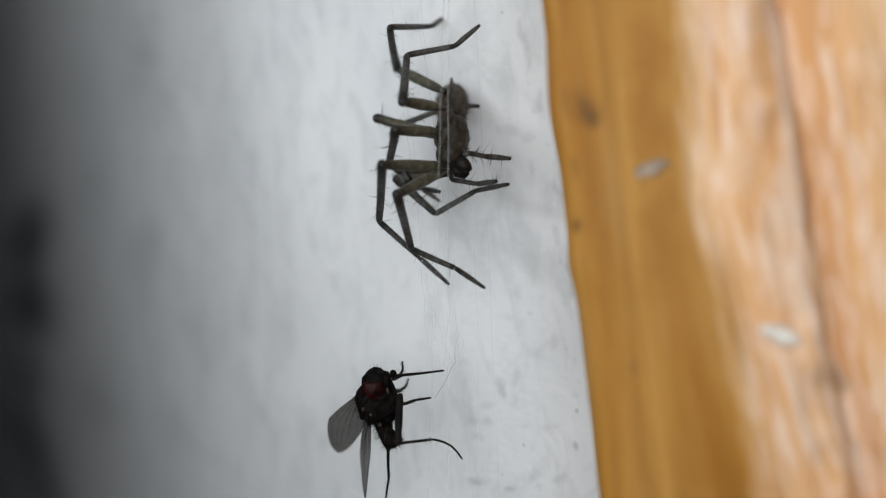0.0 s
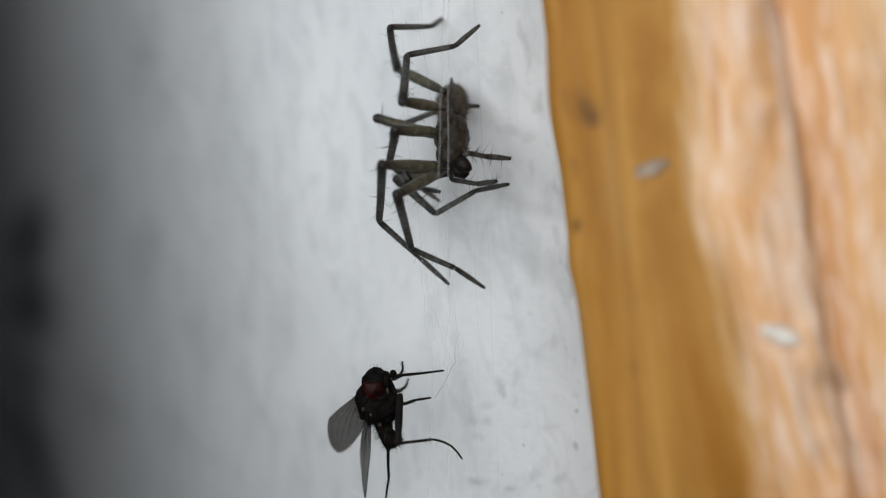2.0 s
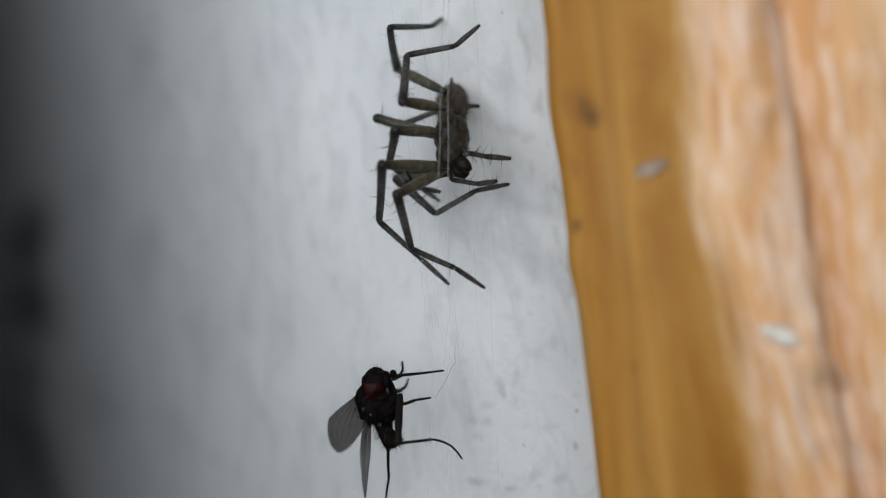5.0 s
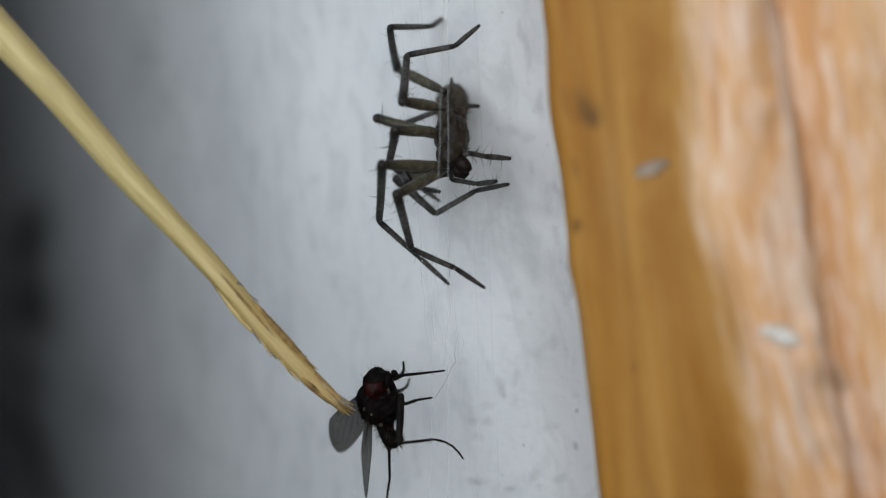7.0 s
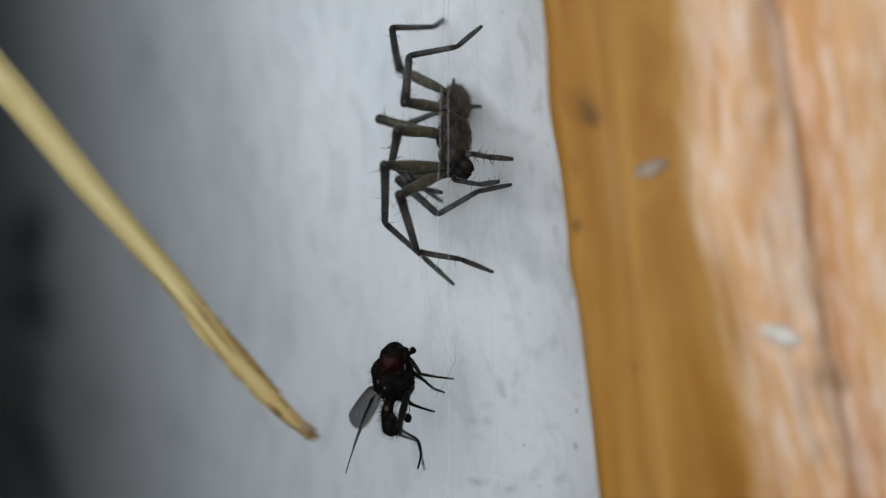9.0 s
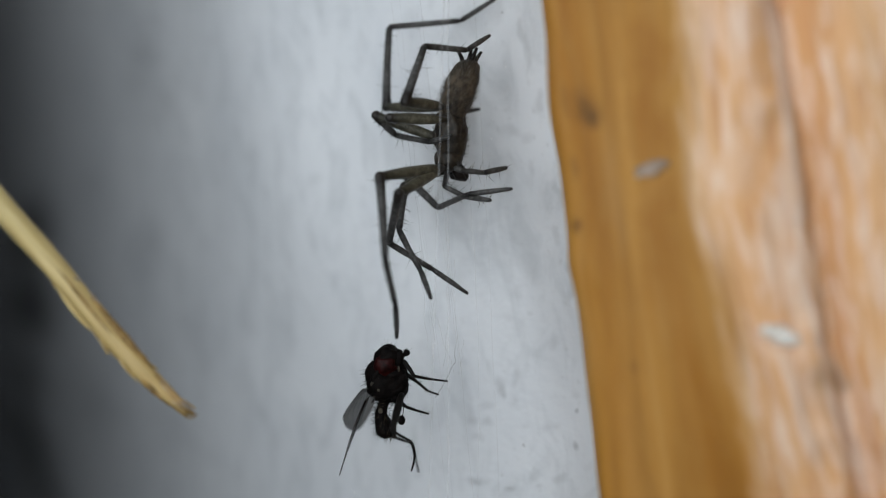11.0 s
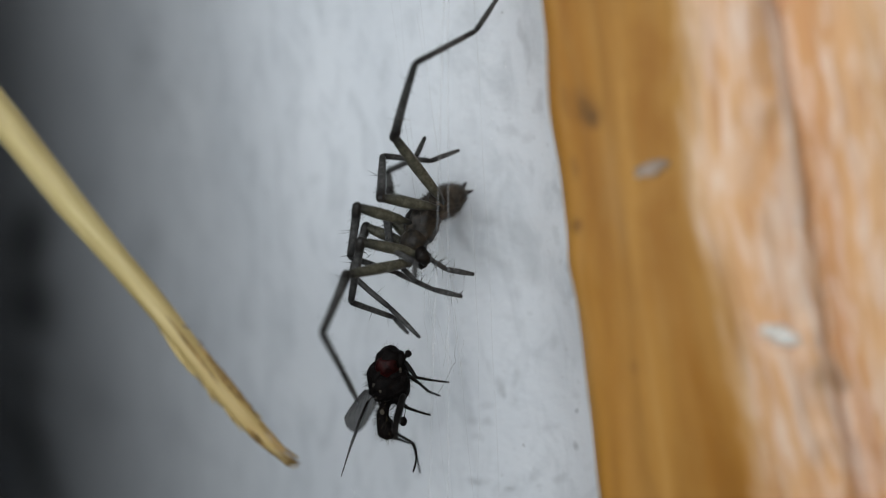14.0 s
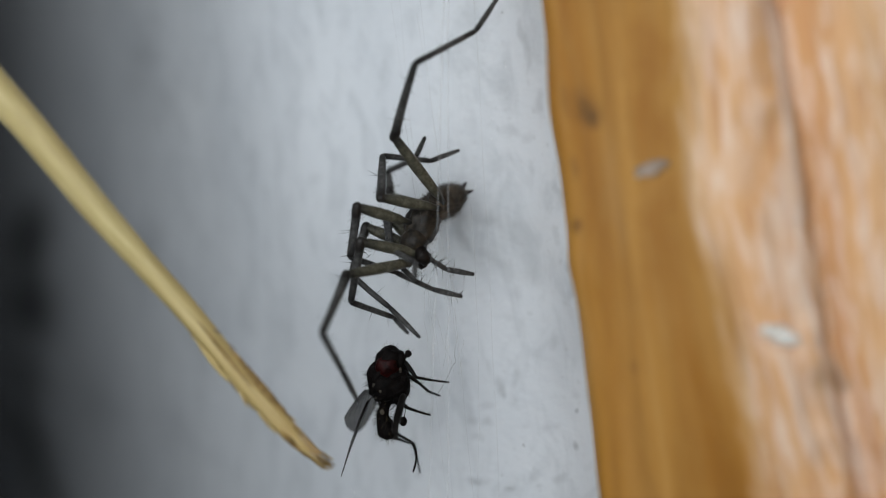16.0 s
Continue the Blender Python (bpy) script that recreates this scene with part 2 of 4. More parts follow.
def leg_skin(name, dark, mid, light):
    """Hairy olive leg: dark at its joints, paler between, with fine mottling."""
    m, nt, b = nodes_of(name, 0.5)
    v = coords(nt)
    fine = ramp(nt, noise_tex(nt, v, 2200, 4, 0.65), [(0.32, dark), (0.5, mid), (0.68, light)])
    sep = nt.nodes.new("ShaderNodeSeparateXYZ")
    nt.links.new(coords(nt, kind="Generated"), sep.inputs[0])
    band = ramp(nt, sep.outputs["Z"], [(0.03, grey(0.16)), (0.14, grey(0.55)), (0.30, grey(1.0)), (0.74, grey(1.0)), (0.96, grey(0.22))])
    nt.links.new(mix(nt, 1.0, fine, band, "MULTIPLY"), b.inputs["Base Color"])
    b.inputs["Sheen Weight"].default_value = 0.05
    b.inputs["Specular IOR Level"].default_value = 0.3
    bump(nt, b, noise_tex(nt, v, 7000, 3), 0.4, 0.00004)
    return m


def wing_film():
    m, nt, b = nodes_of("smoky_wing_membrane", 0.3)
    v = coords(nt)
    tint = ramp(nt, noise_tex(nt, v, 500, 3), [(0.35, (0.024, 0.019, 0.013)), (0.65, (0.046, 0.038, 0.027))])
    nt.links.new(tint, b.inputs["Base Color"])
    b.inputs["Specular IOR Level"].default_value = 0.15
    b.inputs["Alpha"].default_value = 0.87
    return m


def straw():
    m, nt, b = nodes_of("dry_straw", 0.5)
    grain = coords(nt, (1, 1, 0.05))
    fine = noise_tex(nt, grain, 2600, 4, 0.6)
    base = ramp(nt, fine, [(0.3, (0.43, 0.33, 0.13)), (0.55, (0.54, 0.44, 0.19)), (0.75, (0.64, 0.54, 0.28))])
    blot = ramp(nt, noise_tex(nt, coords(nt, (1, 1, 0.25)), 420, 3), [(0.6, grey(0)), (0.75, grey(0.5))])
    base = mix(nt, blot, base, (0.25, 0.17, 0.06))
    sep, rng = nt.nodes.new("ShaderNodeSeparateXYZ"), nt.nodes.new("ShaderNodeMapRange")
    nt.links.new(coords(nt), sep.inputs[0])
    nt.links.new(sep.outputs["Z"], rng.inputs["Value"])
    rng.inputs["From Min"].default_value, rng.inputs["From Max"].default_value = -0.002, 0.020
    rng.inputs["To Min"].default_value, rng.inputs["To Max"].default_value = 0.75, 0.0
    base = mix(nt, rng.outputs[0], base, mix(nt, 0.6, base, (0.46, 0.27, 0.09)))
    nt.links.new(base, b.inputs["Base Color"])
    bump(nt, b, fine, 0.4, 0.0002)
    return m


def silk(name, dense):
    m, nt, b = nodes_of(name, 0.25)
    b.inputs["Base Color"].default_value = (0.75, 0.78, 0.8, 1)
    b.inputs["Alpha"].default_value = dense
    return m


PLASTER = plaster()
ROOM = plain_paint("grey_room_paint", (0.42, 0.43, 0.44))
PINE = pine()
CHIP_DULL = chitin("dull_wood_flake", (0.27, 0.20, 0.14), (0.36, 0.29, 0.24), 0.8, 900, 0, 0.1)
CHIP = chitin("pale_wood_flake", (0.74, 0.68, 0.58), (0.93, 0.90, 0.85), 0.6, 900)
LEG = leg_skin("grey_brown_leg", (0.016, 0.016, 0.0155), (0.046, 0.045, 0.043), (0.098, 0.098, 0.094))
THIGH = leg_skin("olive_brown_thigh", (0.026, 0.024, 0.017), (0.070, 0.066, 0.045), (0.118, 0.112, 0.080))
KNEE = chitin("dark_brown_knee", (0.005, 0.0042, 0.0038), (0.022, 0.019, 0.016), 0.45, 2200, 0.03, 0.3)
HEAD = chitin("dark_brown_carapace", (0.004, 0.003, 0.002), (0.036, 0.028, 0.019), 0.5, 1500, 0.05)
BELLY = chitin("mottled_grey_abdomen", (0.007, 0.005, 0.0035), (0.090, 0.068, 0.044), 0.7, 1000, 0.08)
HAIR = chitin("grey_hair", (0.045, 0.040, 0.032), (0.16, 0.143, 0.115), 0.5)
HAIR_DARK = chitin("dark_brown_hair", (0.014, 0.012, 0.010), (0.055, 0.047, 0.038), 0.5)
FANG = chitin("black_brown_fang", (0.005, 0.004, 0.004), (0.014, 0.011, 0.009), 0.45, 2500, 0, 0.12)
EYE_BLACK = chitin("black_eye", (0.004, 0.004, 0.004), (0.008, 0.008, 0.008), 0.08)
FLY_BLACK = chitin("black_fly_body", (0.001, 0.0009, 0.0009), (0.0058, 0.0042, 0.0036), 0.65, 2500, 0, 0.07)
FLY_PALE = chitin("tan_fly_skin", (0.025, 0.021, 0.016), (0.085, 0.072, 0.052), 0.6, 3000)
FLY_FUZZ = chitin("yellow_brown_fly_hair", (0.022, 0.016, 0.008), (0.085, 0.062, 0.030), 0.6, 3000)
FLY_EYE = chitin("dark_red_eye", (0.006, 0.0012, 0.0012), (0.036, 0.005, 0.0045), 0.45, 1500, 0, 0.10)
FLY_LEG = chitin("black_brown_fly_leg", (0.003, 0.0028, 0.0025), (0.012, 0.0105, 0.0095), 0.55, 2500, 0, 0.1)
WING = wing_film()
STRAW = straw()
STRAW_DARK = chitin("brown_straw_streak", (0.20, 0.12, 0.04), (0.38, 0.25, 0.09), 0.6, 1500)
STRAW_GREY = chitin("weathered_grey_fibre", (0.16, 0.13, 0.10), (0.40, 0.35, 0.29), 0.7, 1500)
SILK = silk("silk", 0.18)
SILK_BAND = silk("silk_band", 0.085)
BEAD = chitin("pale_silk_bead", (0.75, 0.77, 0.78), (0.9, 0.91, 0.92), 0.2, 2500, 0, 0.6)
DIRT = chitin("dark_dirt", (0.02, 0.02, 0.02), (0.07, 0.065, 0.06), 0.8)


# ---- mesh helpers ----
def part(name, bm, material, parent=None, label="", smooth=True):
    me = bpy.data.meshes.new(name)
    for f in bm.faces:
        f.smooth = smooth
    bm.to_mesh(me)
    bm.free()
    for m in material if isinstance(material, (list, tuple)) else [material]:
        me.materials.append(m)
    ob = new(name, me)
    ob.parent = parent
    return tagged(ob, label)


def tube(bm, points, radii, around=10, closed=True, slot=0):
    """A tapered round tube along points."""
    points = [Vector(p) for p in points]
    rings, side = [], None
    for i, p in enumerate(points):
        d = (points[min(i + 1, len(points) - 1)] - points[max(i - 1, 0)]).normalized()
        if side is None:
            side = d.orthogonal().normalized()
        side = (side - d * side.dot(d)).normalized()
        up = d.cross(side)
        r = radii[i] if isinstance(radii, (list, tuple)) else radii
        rings.append([bm.verts.new(p + (side * math.cos(a) + up * math.sin(a)) * r)
                      for a in (2 * math.pi * k / around for k in range(around))])
    for a, b in zip(rings, rings[1:]):
        for k in range(around):
            f = bm.faces.new((a[k], a[(k + 1) % around], b[(k + 1) % around], b[k]))
            f.material_index = slot
    if closed:
        bm.faces.new(list(reversed(rings[0]))).material_index = slot
        bm.faces.new(rings[-1]).material_index = slot


def bristle(bm, root, tip, r):
    """A thin pointed hair."""
    root, tip = Vector(root), Vector(tip)
    d = (tip - root).normalized()
    s = d.orthogonal().normalized()
    u = d.cross(s)
    base = [bm.verts.new(root + (s * math.cos(a) + u * math.sin(a)) * r) for a in (0, 2.094, 4.189)]
    end = bm.verts.new(tip)
    for k in range(3):
        bm.faces.new((base[k], base[(k + 1) % 3], end))


def blob(bm, centre, size, rings=14, around=20, lump=0.0, seed=0, taper=0.0, pits=0.0, full=1.0):
    """A rounded body; size holds its half-axes, taper narrows it towards +z."""
    centre, rows = Vector(centre), []
    for i in range(rings + 1):
        t = math.pi * i / rings
        row = []
        for k in range(around):
            a = 2 * math.pi * k / around
            s = math.sin(t) ** full if 0 < i < rings else 0.0
            v = Vector((s * math.cos(a), s * math.sin(a), -math.cos(t)))
            g = 1 + lump * noise.noise(v * 2.3 + Vector((seed, seed * 2, 0))) + pits * noise.noise(v * 9 + Vector((seed, 0, 5)))
            w = 1 - taper * v.z
            row.append(Vector((v.x * size[0] * w, v.y * size[1] * w, v.z * size[2])) * g + centre)
        rows.append(row)
    lo, hi = bm.verts.new(rows[0][0]), bm.verts.new(rows[-1][0])
    mid = [[bm.verts.new(p) for p in row] for row in rows[1:-1]]
    for k in range(around):
        j = (k + 1) % around
        bm.faces.new((lo, mid[0][j], mid[0][k]))
        bm.faces.new((hi, mid[-1][k], mid[-1][j]))
        for a, b in zip(mid, mid[1:]):
            bm.faces.new((a[k], a[j], b[j], b[k]))


def box(bm, lo, hi):
    x0, y0, z0 = lo
    x1, y1, z1 = hi
    v = [bm.verts.new(p) for p in ((x0, y0, z0), (x1, y0, z0), (x1, y1, z0), (x0, y1, z0),
                                   (x0, y0, z1), (x1, y0, z1), (x1, y1, z1), (x0, y1, z1))]
    for q in ((3, 2, 1, 0), (4, 5, 6, 7), (0, 1, 5, 4), (1, 2, 6, 5), (2, 3, 7, 6), (3, 0, 4, 7)):
        bm.faces.new([v[i] for i in q])


# ---- the place ----
def levels(fine_lo, fine_hi, step, lo, hi):
    """Heights: fine between fine_lo and fine_hi, coarse beyond."""
    mid = [fine_lo + step * i for i in range(int((fine_hi - fine_lo) / step) + 1)]
    return [lo + (fine_lo - lo) * i / 6 for i in range(6)] + mid + [mid[-1] + (hi - mid[-1]) * i / 6 for i in range(1, 7)]


def extruded(profile, heights, wobble, slots=None):
    """A sheet of plan points (metres) drawn up along heights; wobble(x, y, z) shifts a point."""
    bm = bmesh.new()
    grid = [[bm.verts.new(wobble(i, x, y, z)) for i, (x, y) in enumerate(profile)] for z in heights]
    for a, b in zip(grid, grid[1:]):
        for i in range(len(profile) - 1):
            f = bm.faces.new((a[i], a[i + 1], b[i + 1], b[i]))
            f.material_index = slots(i) if slots else 0
    return bm


def white_wall():
    """Rounded white wall that starts at the beam and turns away from it."""
    x, y, s = 0.0126, 0.0984, 0.0
    front = [(x, y)]
    while s < 1.3:
        step = 0.001 if s < 0.3 else 0.1
        turn = radians(float(np.interp(s * 1000, (0, 8, 16, 24, 32, 42, 55, 75, 110, 200), (21.5, 25.5, 30, 35, 41.5, 49.3, 56, 61, 63, 64.5))))
        x, y, s = x - math.cos(turn) * step, y + math.sin(turn) * step, s + step
        front.append((x, y))
    back = [(px + 0.12, py + 0.06) for px, py in reversed(front)]
    ring = front + back + front[:1]

    def wobble(i, px, py, z):
        n = noise.noise(Vector((px * 14, py * 14, z * 14))) * 0.0002
        return (px + n, py + n, z) if 0 < i < len(front) - 1 else (px, py, z)

    bm = extruded(ring, levels(1.12, 1.28, 0.004, 0.0, 2.4), wobble)
    bmesh.ops.recalc_face_normals(bm, faces=bm.faces)
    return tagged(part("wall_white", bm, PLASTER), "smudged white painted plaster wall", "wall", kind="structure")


NEARER = 0.92


def nearer(p):
    """The beam's place: its plan, drawn towards the lens."""
    return EYE + (Vector(p) - EYE) * NEARER


def waney(x, h):
    """How far the arris and the groove of the beam run askew at a height, in mm."""
    arris = float(np.interp(h, (-60, -21, -13, -5, 0, 15, 60), (5.0, 3.7, 2.3, 1.1, 0.2, 0.6, 1.0)))
    groove = float(np.interp(h, (-60, -21, -13, -5, 0, 15, 60), (2.5, 1.7, 0.6, 0.0, 0.2, -0.5, -1.0)))
    return float(np.interp(x, (14.0, 20.5, 22.5, 28.0, 37.0, 50.0), (0.0, arris, arris, groove, groove, 0.0)))


def beam():
    """Pine beam: a planed side against the wall, a rough rounded front with one long groove."""
    plan = [(12.33, 103.0), (10.53, 89.2), (10.60, 88.6), (11.13, 88.0), (12.65, 87.3), (16.56, 86.2), (19.77, 85.4), (20.61, 85.0), (21.39, 84.2), (22.67, 83.7), (24.72, 83.2), (26.96, 83.4), (28.15, 84.0), (28.9, 85.6), (29.6, 85.8), (30.90, 84.0), (34.07, 82.8), (36.97, 82.3),
            (44.0, 81.8), (52.0, 82.0), (58.0, 85.0), (60.0, 103), (60.0, 140), (26.0, 150), (16.0, 130), (12.33, 103.0)]
    profile = []
    for (ax, ay), (bx, by) in zip(plan, plan[1:]):
        n = max(1, int(math.hypot(bx - ax, by - ay) / 0.5)) if ay < 102 and ax < 44 else 2
        for k in range(n):
            profile.append(((ax + (bx - ax) * k / n) / 1000, (ay + (by - ay) * k / n) / 1000))
    profile.append((plan[-1][0] / 1000, plan[-1][1] / 1000))

    def wobble(i, x, y, z):
        rough = min(1.0, max(0.06, (x - 0.0200) / 0.003)) * (1 if y < 0.1 and x < 0.056 else 0.2)
        p = Vector((x, y, z))
        long_wave = noise.noise(Vector((x * 30, y * 30, z * 18 + 3))) * 0.0010
        knots = noise.noise(Vector((x * 260, y * 260, z * 75))) * 0.00075
        fine = noise.noise(Vector((x * 420, y * 420, z * 210))) * 0.0005 + noise.noise(Vector((x * 800, y * 800, z * 500))) * 0.0003
        edge = noise.noise(Vector((7.7, x * 12, z * 45))) * 0.0003 + noise.noise(Vector((3.1, x * 30, z * 160))) * 0.00012
        h = (z - 1.2) * 1000
        chip = -0.00040 * math.exp(-((h - 10.5) / 3.5) ** 2) - 0.00026 * math.exp(-((h + 2.6) / 2.0) ** 2) + 0.00030 * min(1.0, max(0.0, (-4 - h) / 5)) - 0.00012 * math.exp(-((h - 14) / 2) ** 2)
        edge += chip * max(0.0, min(1.0, (0.0165 - x) / 0.004))
        ripple = noise.noise(Vector((x * 160, 4.4, z * 520))) * 0.00045 * math.exp(-((x * 1000 - 26.4) / 2.4) ** 2)
        push = (long_wave + knots + fine) * rough * 0.75 + ripple
        return (x + edge + push * 0.35, y - push, z)

    bm = extruded(profile, levels(1.160, 1.240, 0.0006, -0.105, 2.505), wobble)
    bmesh.ops.remove_doubles(bm, verts=bm.verts, dist=1e-6)
    bmesh.ops.recalc_face_normals(bm, faces=bm.faces)
    rest = bm.verts.layers.float_vector.new("rest")
    for v in bm.verts:
        v[rest] = v.co
        v.co = nearer(v.co + Vector((waney(v.co.x * 1000, (v.co.z - 1.2) * 1000) * 0.001, 0, 0)))
    return tagged(part("wooden_beam", bm, PINE),
                  "upright orange pine beam with a planed side and rough front", "beam", kind="structure")


def room():
    """Plain unseen walls added to close the place, with a made-up window opening behind."""
    x0, x1, y0, y1, z1 = -1.6, 1.4, -1.4, 1.6, 2.4

    def slab(name, label, *boxes):
        bm = bmesh.new()
        for lo, hi in boxes:
            box(bm, lo, hi)
        tagged(part(name, bm, ROOM, smooth=False), label, name.split("_")[0], kind="structure")

    slab("floor", "unseen plain grey floor, added", ((x0 - 0.1, y0 - 0.1, -0.1), (x1 + 0.1, y1 + 0.1, 0)))
    slab("ceiling", "unseen plain grey ceiling, added", ((x0 - 0.1, y0 - 0.1, z1), (x1 + 0.1, y1 + 0.1, z1 + 0.1)))
    slab("wall_west", "unseen plain grey side wall, added", ((x0 - 0.1, y0 - 0.1, 0), (x0, y1 + 0.1, z1)))
    slab("wall_east", "unseen plain grey side wall, added", ((x1, y0 - 0.1, 0), (x1 + 0.1, y1 + 0.1, z1)))
    slab("wall_north", "unseen plain grey far wall, added", ((x0, y1, 0), (x1, y1 + 0.1, z1)))
    slab("wall_south", "unseen plain grey wall with a window opening, added",
         ((x0, y0 - 0.1, 0), (0.1, y0, z1)), ((0.9, y0 - 0.1, 0), (x1, y0, z1)),
         ((0.1, y0 - 0.1, 0), (0.9, y0, 1.0)), ((0.1, y0 - 0.1, 2.0), (0.9, y0, z1)))


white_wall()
beam()
room()


# ---- spider ----
SPIDER_LENGTHS = {
    'fourth_far': (6.82, 7.45, 6.63, 4.03),
    'fourth_near': (4.69, 5.44, 4.54, 3.02),
    'third_near': (4.46, 4.67, 4.48, 4.24),
    'third_far': (6.09, 2.56, 4.52, 2.83),
    'second_near': (6.38, 7.73, 4.87, 3.97),
    'second_far': (3.81, 4.61, 4.65, 4.01),
    'first_near': (5.73, 5.68, 4.78, 3.96),
    'first_far': (4.45, 4.79, 4.30, 4.07),
    'palp_near': (0.87, 2.00, 2.61),
    'palp_far': (1.71, 2.45, 2.86),
}
LEG_RADII = ((0.395, 0.53, 0.385), (0.415, 0.355, 0.30), (0.28, 0.26, 0.24), (0.23, 0.25, 0.155))


def limb_segment(name, length, radii, parent, hairs, seed, label="", material=None, spiny=0.16, reach=0.0, curl=None):
    """One leg joint piece along +z from its joint, with short hairs and long spines; millimetres."""
    rnd = random.Random(seed)
    bm = bmesh.new()
    L, r = length * 0.001, [q * 0.001 for q in radii]
    stations = [(-reach * 0.001 / L if reach else -0.25 * r[0] / L, 0.6 if reach else 0.45), (0.0, 0.8), (0.04, 0.97), (0.12, 1.0), (0.3, 1.0), (0.55, 1.0), (0.8, 1.0), (0.95, 0.98), (1.0, 0.78)]
    pts, rad = [], []
    bend = rnd.uniform(-0.015, 0.015) if curl is None else curl
    for t, k in stations:
        u = min(max(t, 0), 1)
        w = r[0] + (r[1] - r[0]) * u * 2 if u < 0.5 else r[1] + (r[2] - r[1]) * (u - 0.5) * 2
        pts.append((bend * L * math.sin(math.pi * u), 0, t * L) if curl is None else (0, bend * L * math.sin(math.pi * u), t * L))
        rad.append(w * k)
    tube(bm, pts, rad, 12)
    for _ in range(hairs):
        a, t = rnd.uniform(0, 6.283), rnd.uniform(0.03, 0.98)
        w = (r[0] + (r[2] - r[0]) * t)
        out = Vector((math.cos(a), math.sin(a), 0))
        root = out * w * 0.92 + Vector((0, 0, t * L))
        long = rnd.random() < spiny
        size = rnd.uniform(0.8, 1.35) if long else rnd.uniform(0.18, 0.42)
        tip = root + (out + Vector((0, 0, rnd.uniform(0.0, 0.35) if long else rnd.uniform(0.2, 1.0)))).normalized() * size * 0.001
        bristle(bm, root, tip, 0.000030 if long else 0.000013)
    return part(name, bm, material or LEG, parent, label)


def build_spider():
    spider = tagged(new("spider"), "olive brown hairy spider hanging in its web", "spider")
    limbs = {}
    for n, (name, lengths) in enumerate(SPIDER_LENGTHS.items()):
        if name.startswith("palp"):
            names = ("palp_femur", "palp_tibia", "palp_tarsus")
            radii = ((0.22, 0.25, 0.21), (0.22, 0.23, 0.22), (0.24, 0.27, 0.17))
        else:
            names = ("femur", "tibia", "metatarsus", "tarsus")
            radii = LEG_RADII
        limbs[name] = [limb_segment(s, L, r, spider, 34 if name.startswith("palp") else (110, 100, 70, 50)[i], 10 * n + i, material=LEG if i or name.startswith("palp") else THIGH, spiny=0.3 if name.startswith("palp") else (0.03, 0.10, 0.10, 0.0)[i], reach=0.0 if i or name.startswith("palp") else 0.9)
                       for i, (s, L, r) in enumerate(zip(names, lengths, radii))]
        if not name.startswith("palp"):
            bm = bmesh.new()
            tube(bm, [(0, 0, z * 0.001) for z in (-0.42, -0.25, 0.0, 0.35, 0.75, 1.05)], [r * 0.001 for r in (0.21, 0.39, 0.445, 0.435, 0.41, 0.34)], 14)
            rnd = random.Random(700 + n)
            for _ in range(26):
                a, z = rnd.uniform(0, 6.283), rnd.uniform(-0.0002, 0.0010)
                out = Vector((math.cos(a), math.sin(a), 0))
                bristle(bm, out * 0.00042 + Vector((0, 0, z)), out * rnd.uniform(0.0006, 0.0009) + Vector((0, 0, z + 0.0002)), 0.000013)
            part("knee", bm, KNEE, limbs[name][1], "dark brown knee joint")
    # head and thorax, along +z to the head
    bm = bmesh.new()
    blob(bm, (0, 0, -0.0005), (0.00150, 0.00150, 0.0026), 26, 36, 0.18, 3, 0.05, 0.08)
    blob(bm, (0, 0.0002, 0.0016), (0.00130, 0.00126, 0.0012), 16, 24, 0.12, 5, 0.0, 0.05)
    rnd = random.Random(4)
    for _ in range(160):
        v = Vector((rnd.gauss(0, 1), rnd.gauss(0, 1), rnd.gauss(0, 1))).normalized()
        p = Vector((v.x * 0.0016, v.y * 0.0012, v.z * 0.0023 - 0.0004))
        bristle(bm, p, p + (v + Vector((0, 0, -0.6))).normalized() * 0.0004, 0.00001)
    head = part("cephalothorax", bm, HEAD, spider, "dark brown carapace")
    bm = bmesh.new()
    for _ in range(800):
        v = Vector((rnd.gauss(0, 1), rnd.gauss(0, 1), rnd.gauss(0, 1))).normalized()
        p = Vector((v.x * 0.00148, v.y * 0.00146, v.z * 0.0026 - 0.0004))
        bristle(bm, p, p + (v + Vector((rnd.uniform(-.5, .5), rnd.uniform(-.5, .5), -0.7))).normalized() * rnd.uniform(0.0002, 0.0007), 0.000012)
    part("fuzz", bm, HAIR_DARK, head, "fine dark brown fuzz")
    for x, y, z, r in ((-0.55, 0.75, 2.35, 0.17), (0.55, 0.75, 2.35, 0.17), (-0.2, 0.6, 2.6, 0.2), (0.2, 0.6, 2.6, 0.2),
                       (-0.75, 0.35, 2.35, 0.16), (0.75, 0.35, 2.35, 0.16), (-0.3, 0.25, 2.7, 0.13), (0.3, 0.25, 2.7, 0.13)):
        bm = bmesh.new()
        blob(bm, (x / 1000, y / 1000, z / 1000), (r / 1000,) * 3, 8, 12)
        part("eye", bm, EYE_BLACK, head, "glossy black eye")
    for sx in (-1, 1):
        bm = bmesh.new()
        tube(bm, [(sx * 0.0004, -0.0003, 0.0022), (sx * 0.00045, -0.0008, 0.0029), (sx * 0.0004, -0.0013, 0.0031), (sx * 0.0003, -0.0016, 0.003)],
             [0.00055, 0.00068, 0.00050, 0.00015], 12)
        part("chelicera", bm, FANG, head, "black brown fang base")
    # abdomen, along +z from the waist to the spinnerets
    bm = bmesh.new()
    blob(bm, (0, 0, 0.0028), (0.00142, 0.00138, 0.0029), 30, 40, 0.15, 9, 0.05, 0.08, 0.72)
    rnd = random.Random(8)
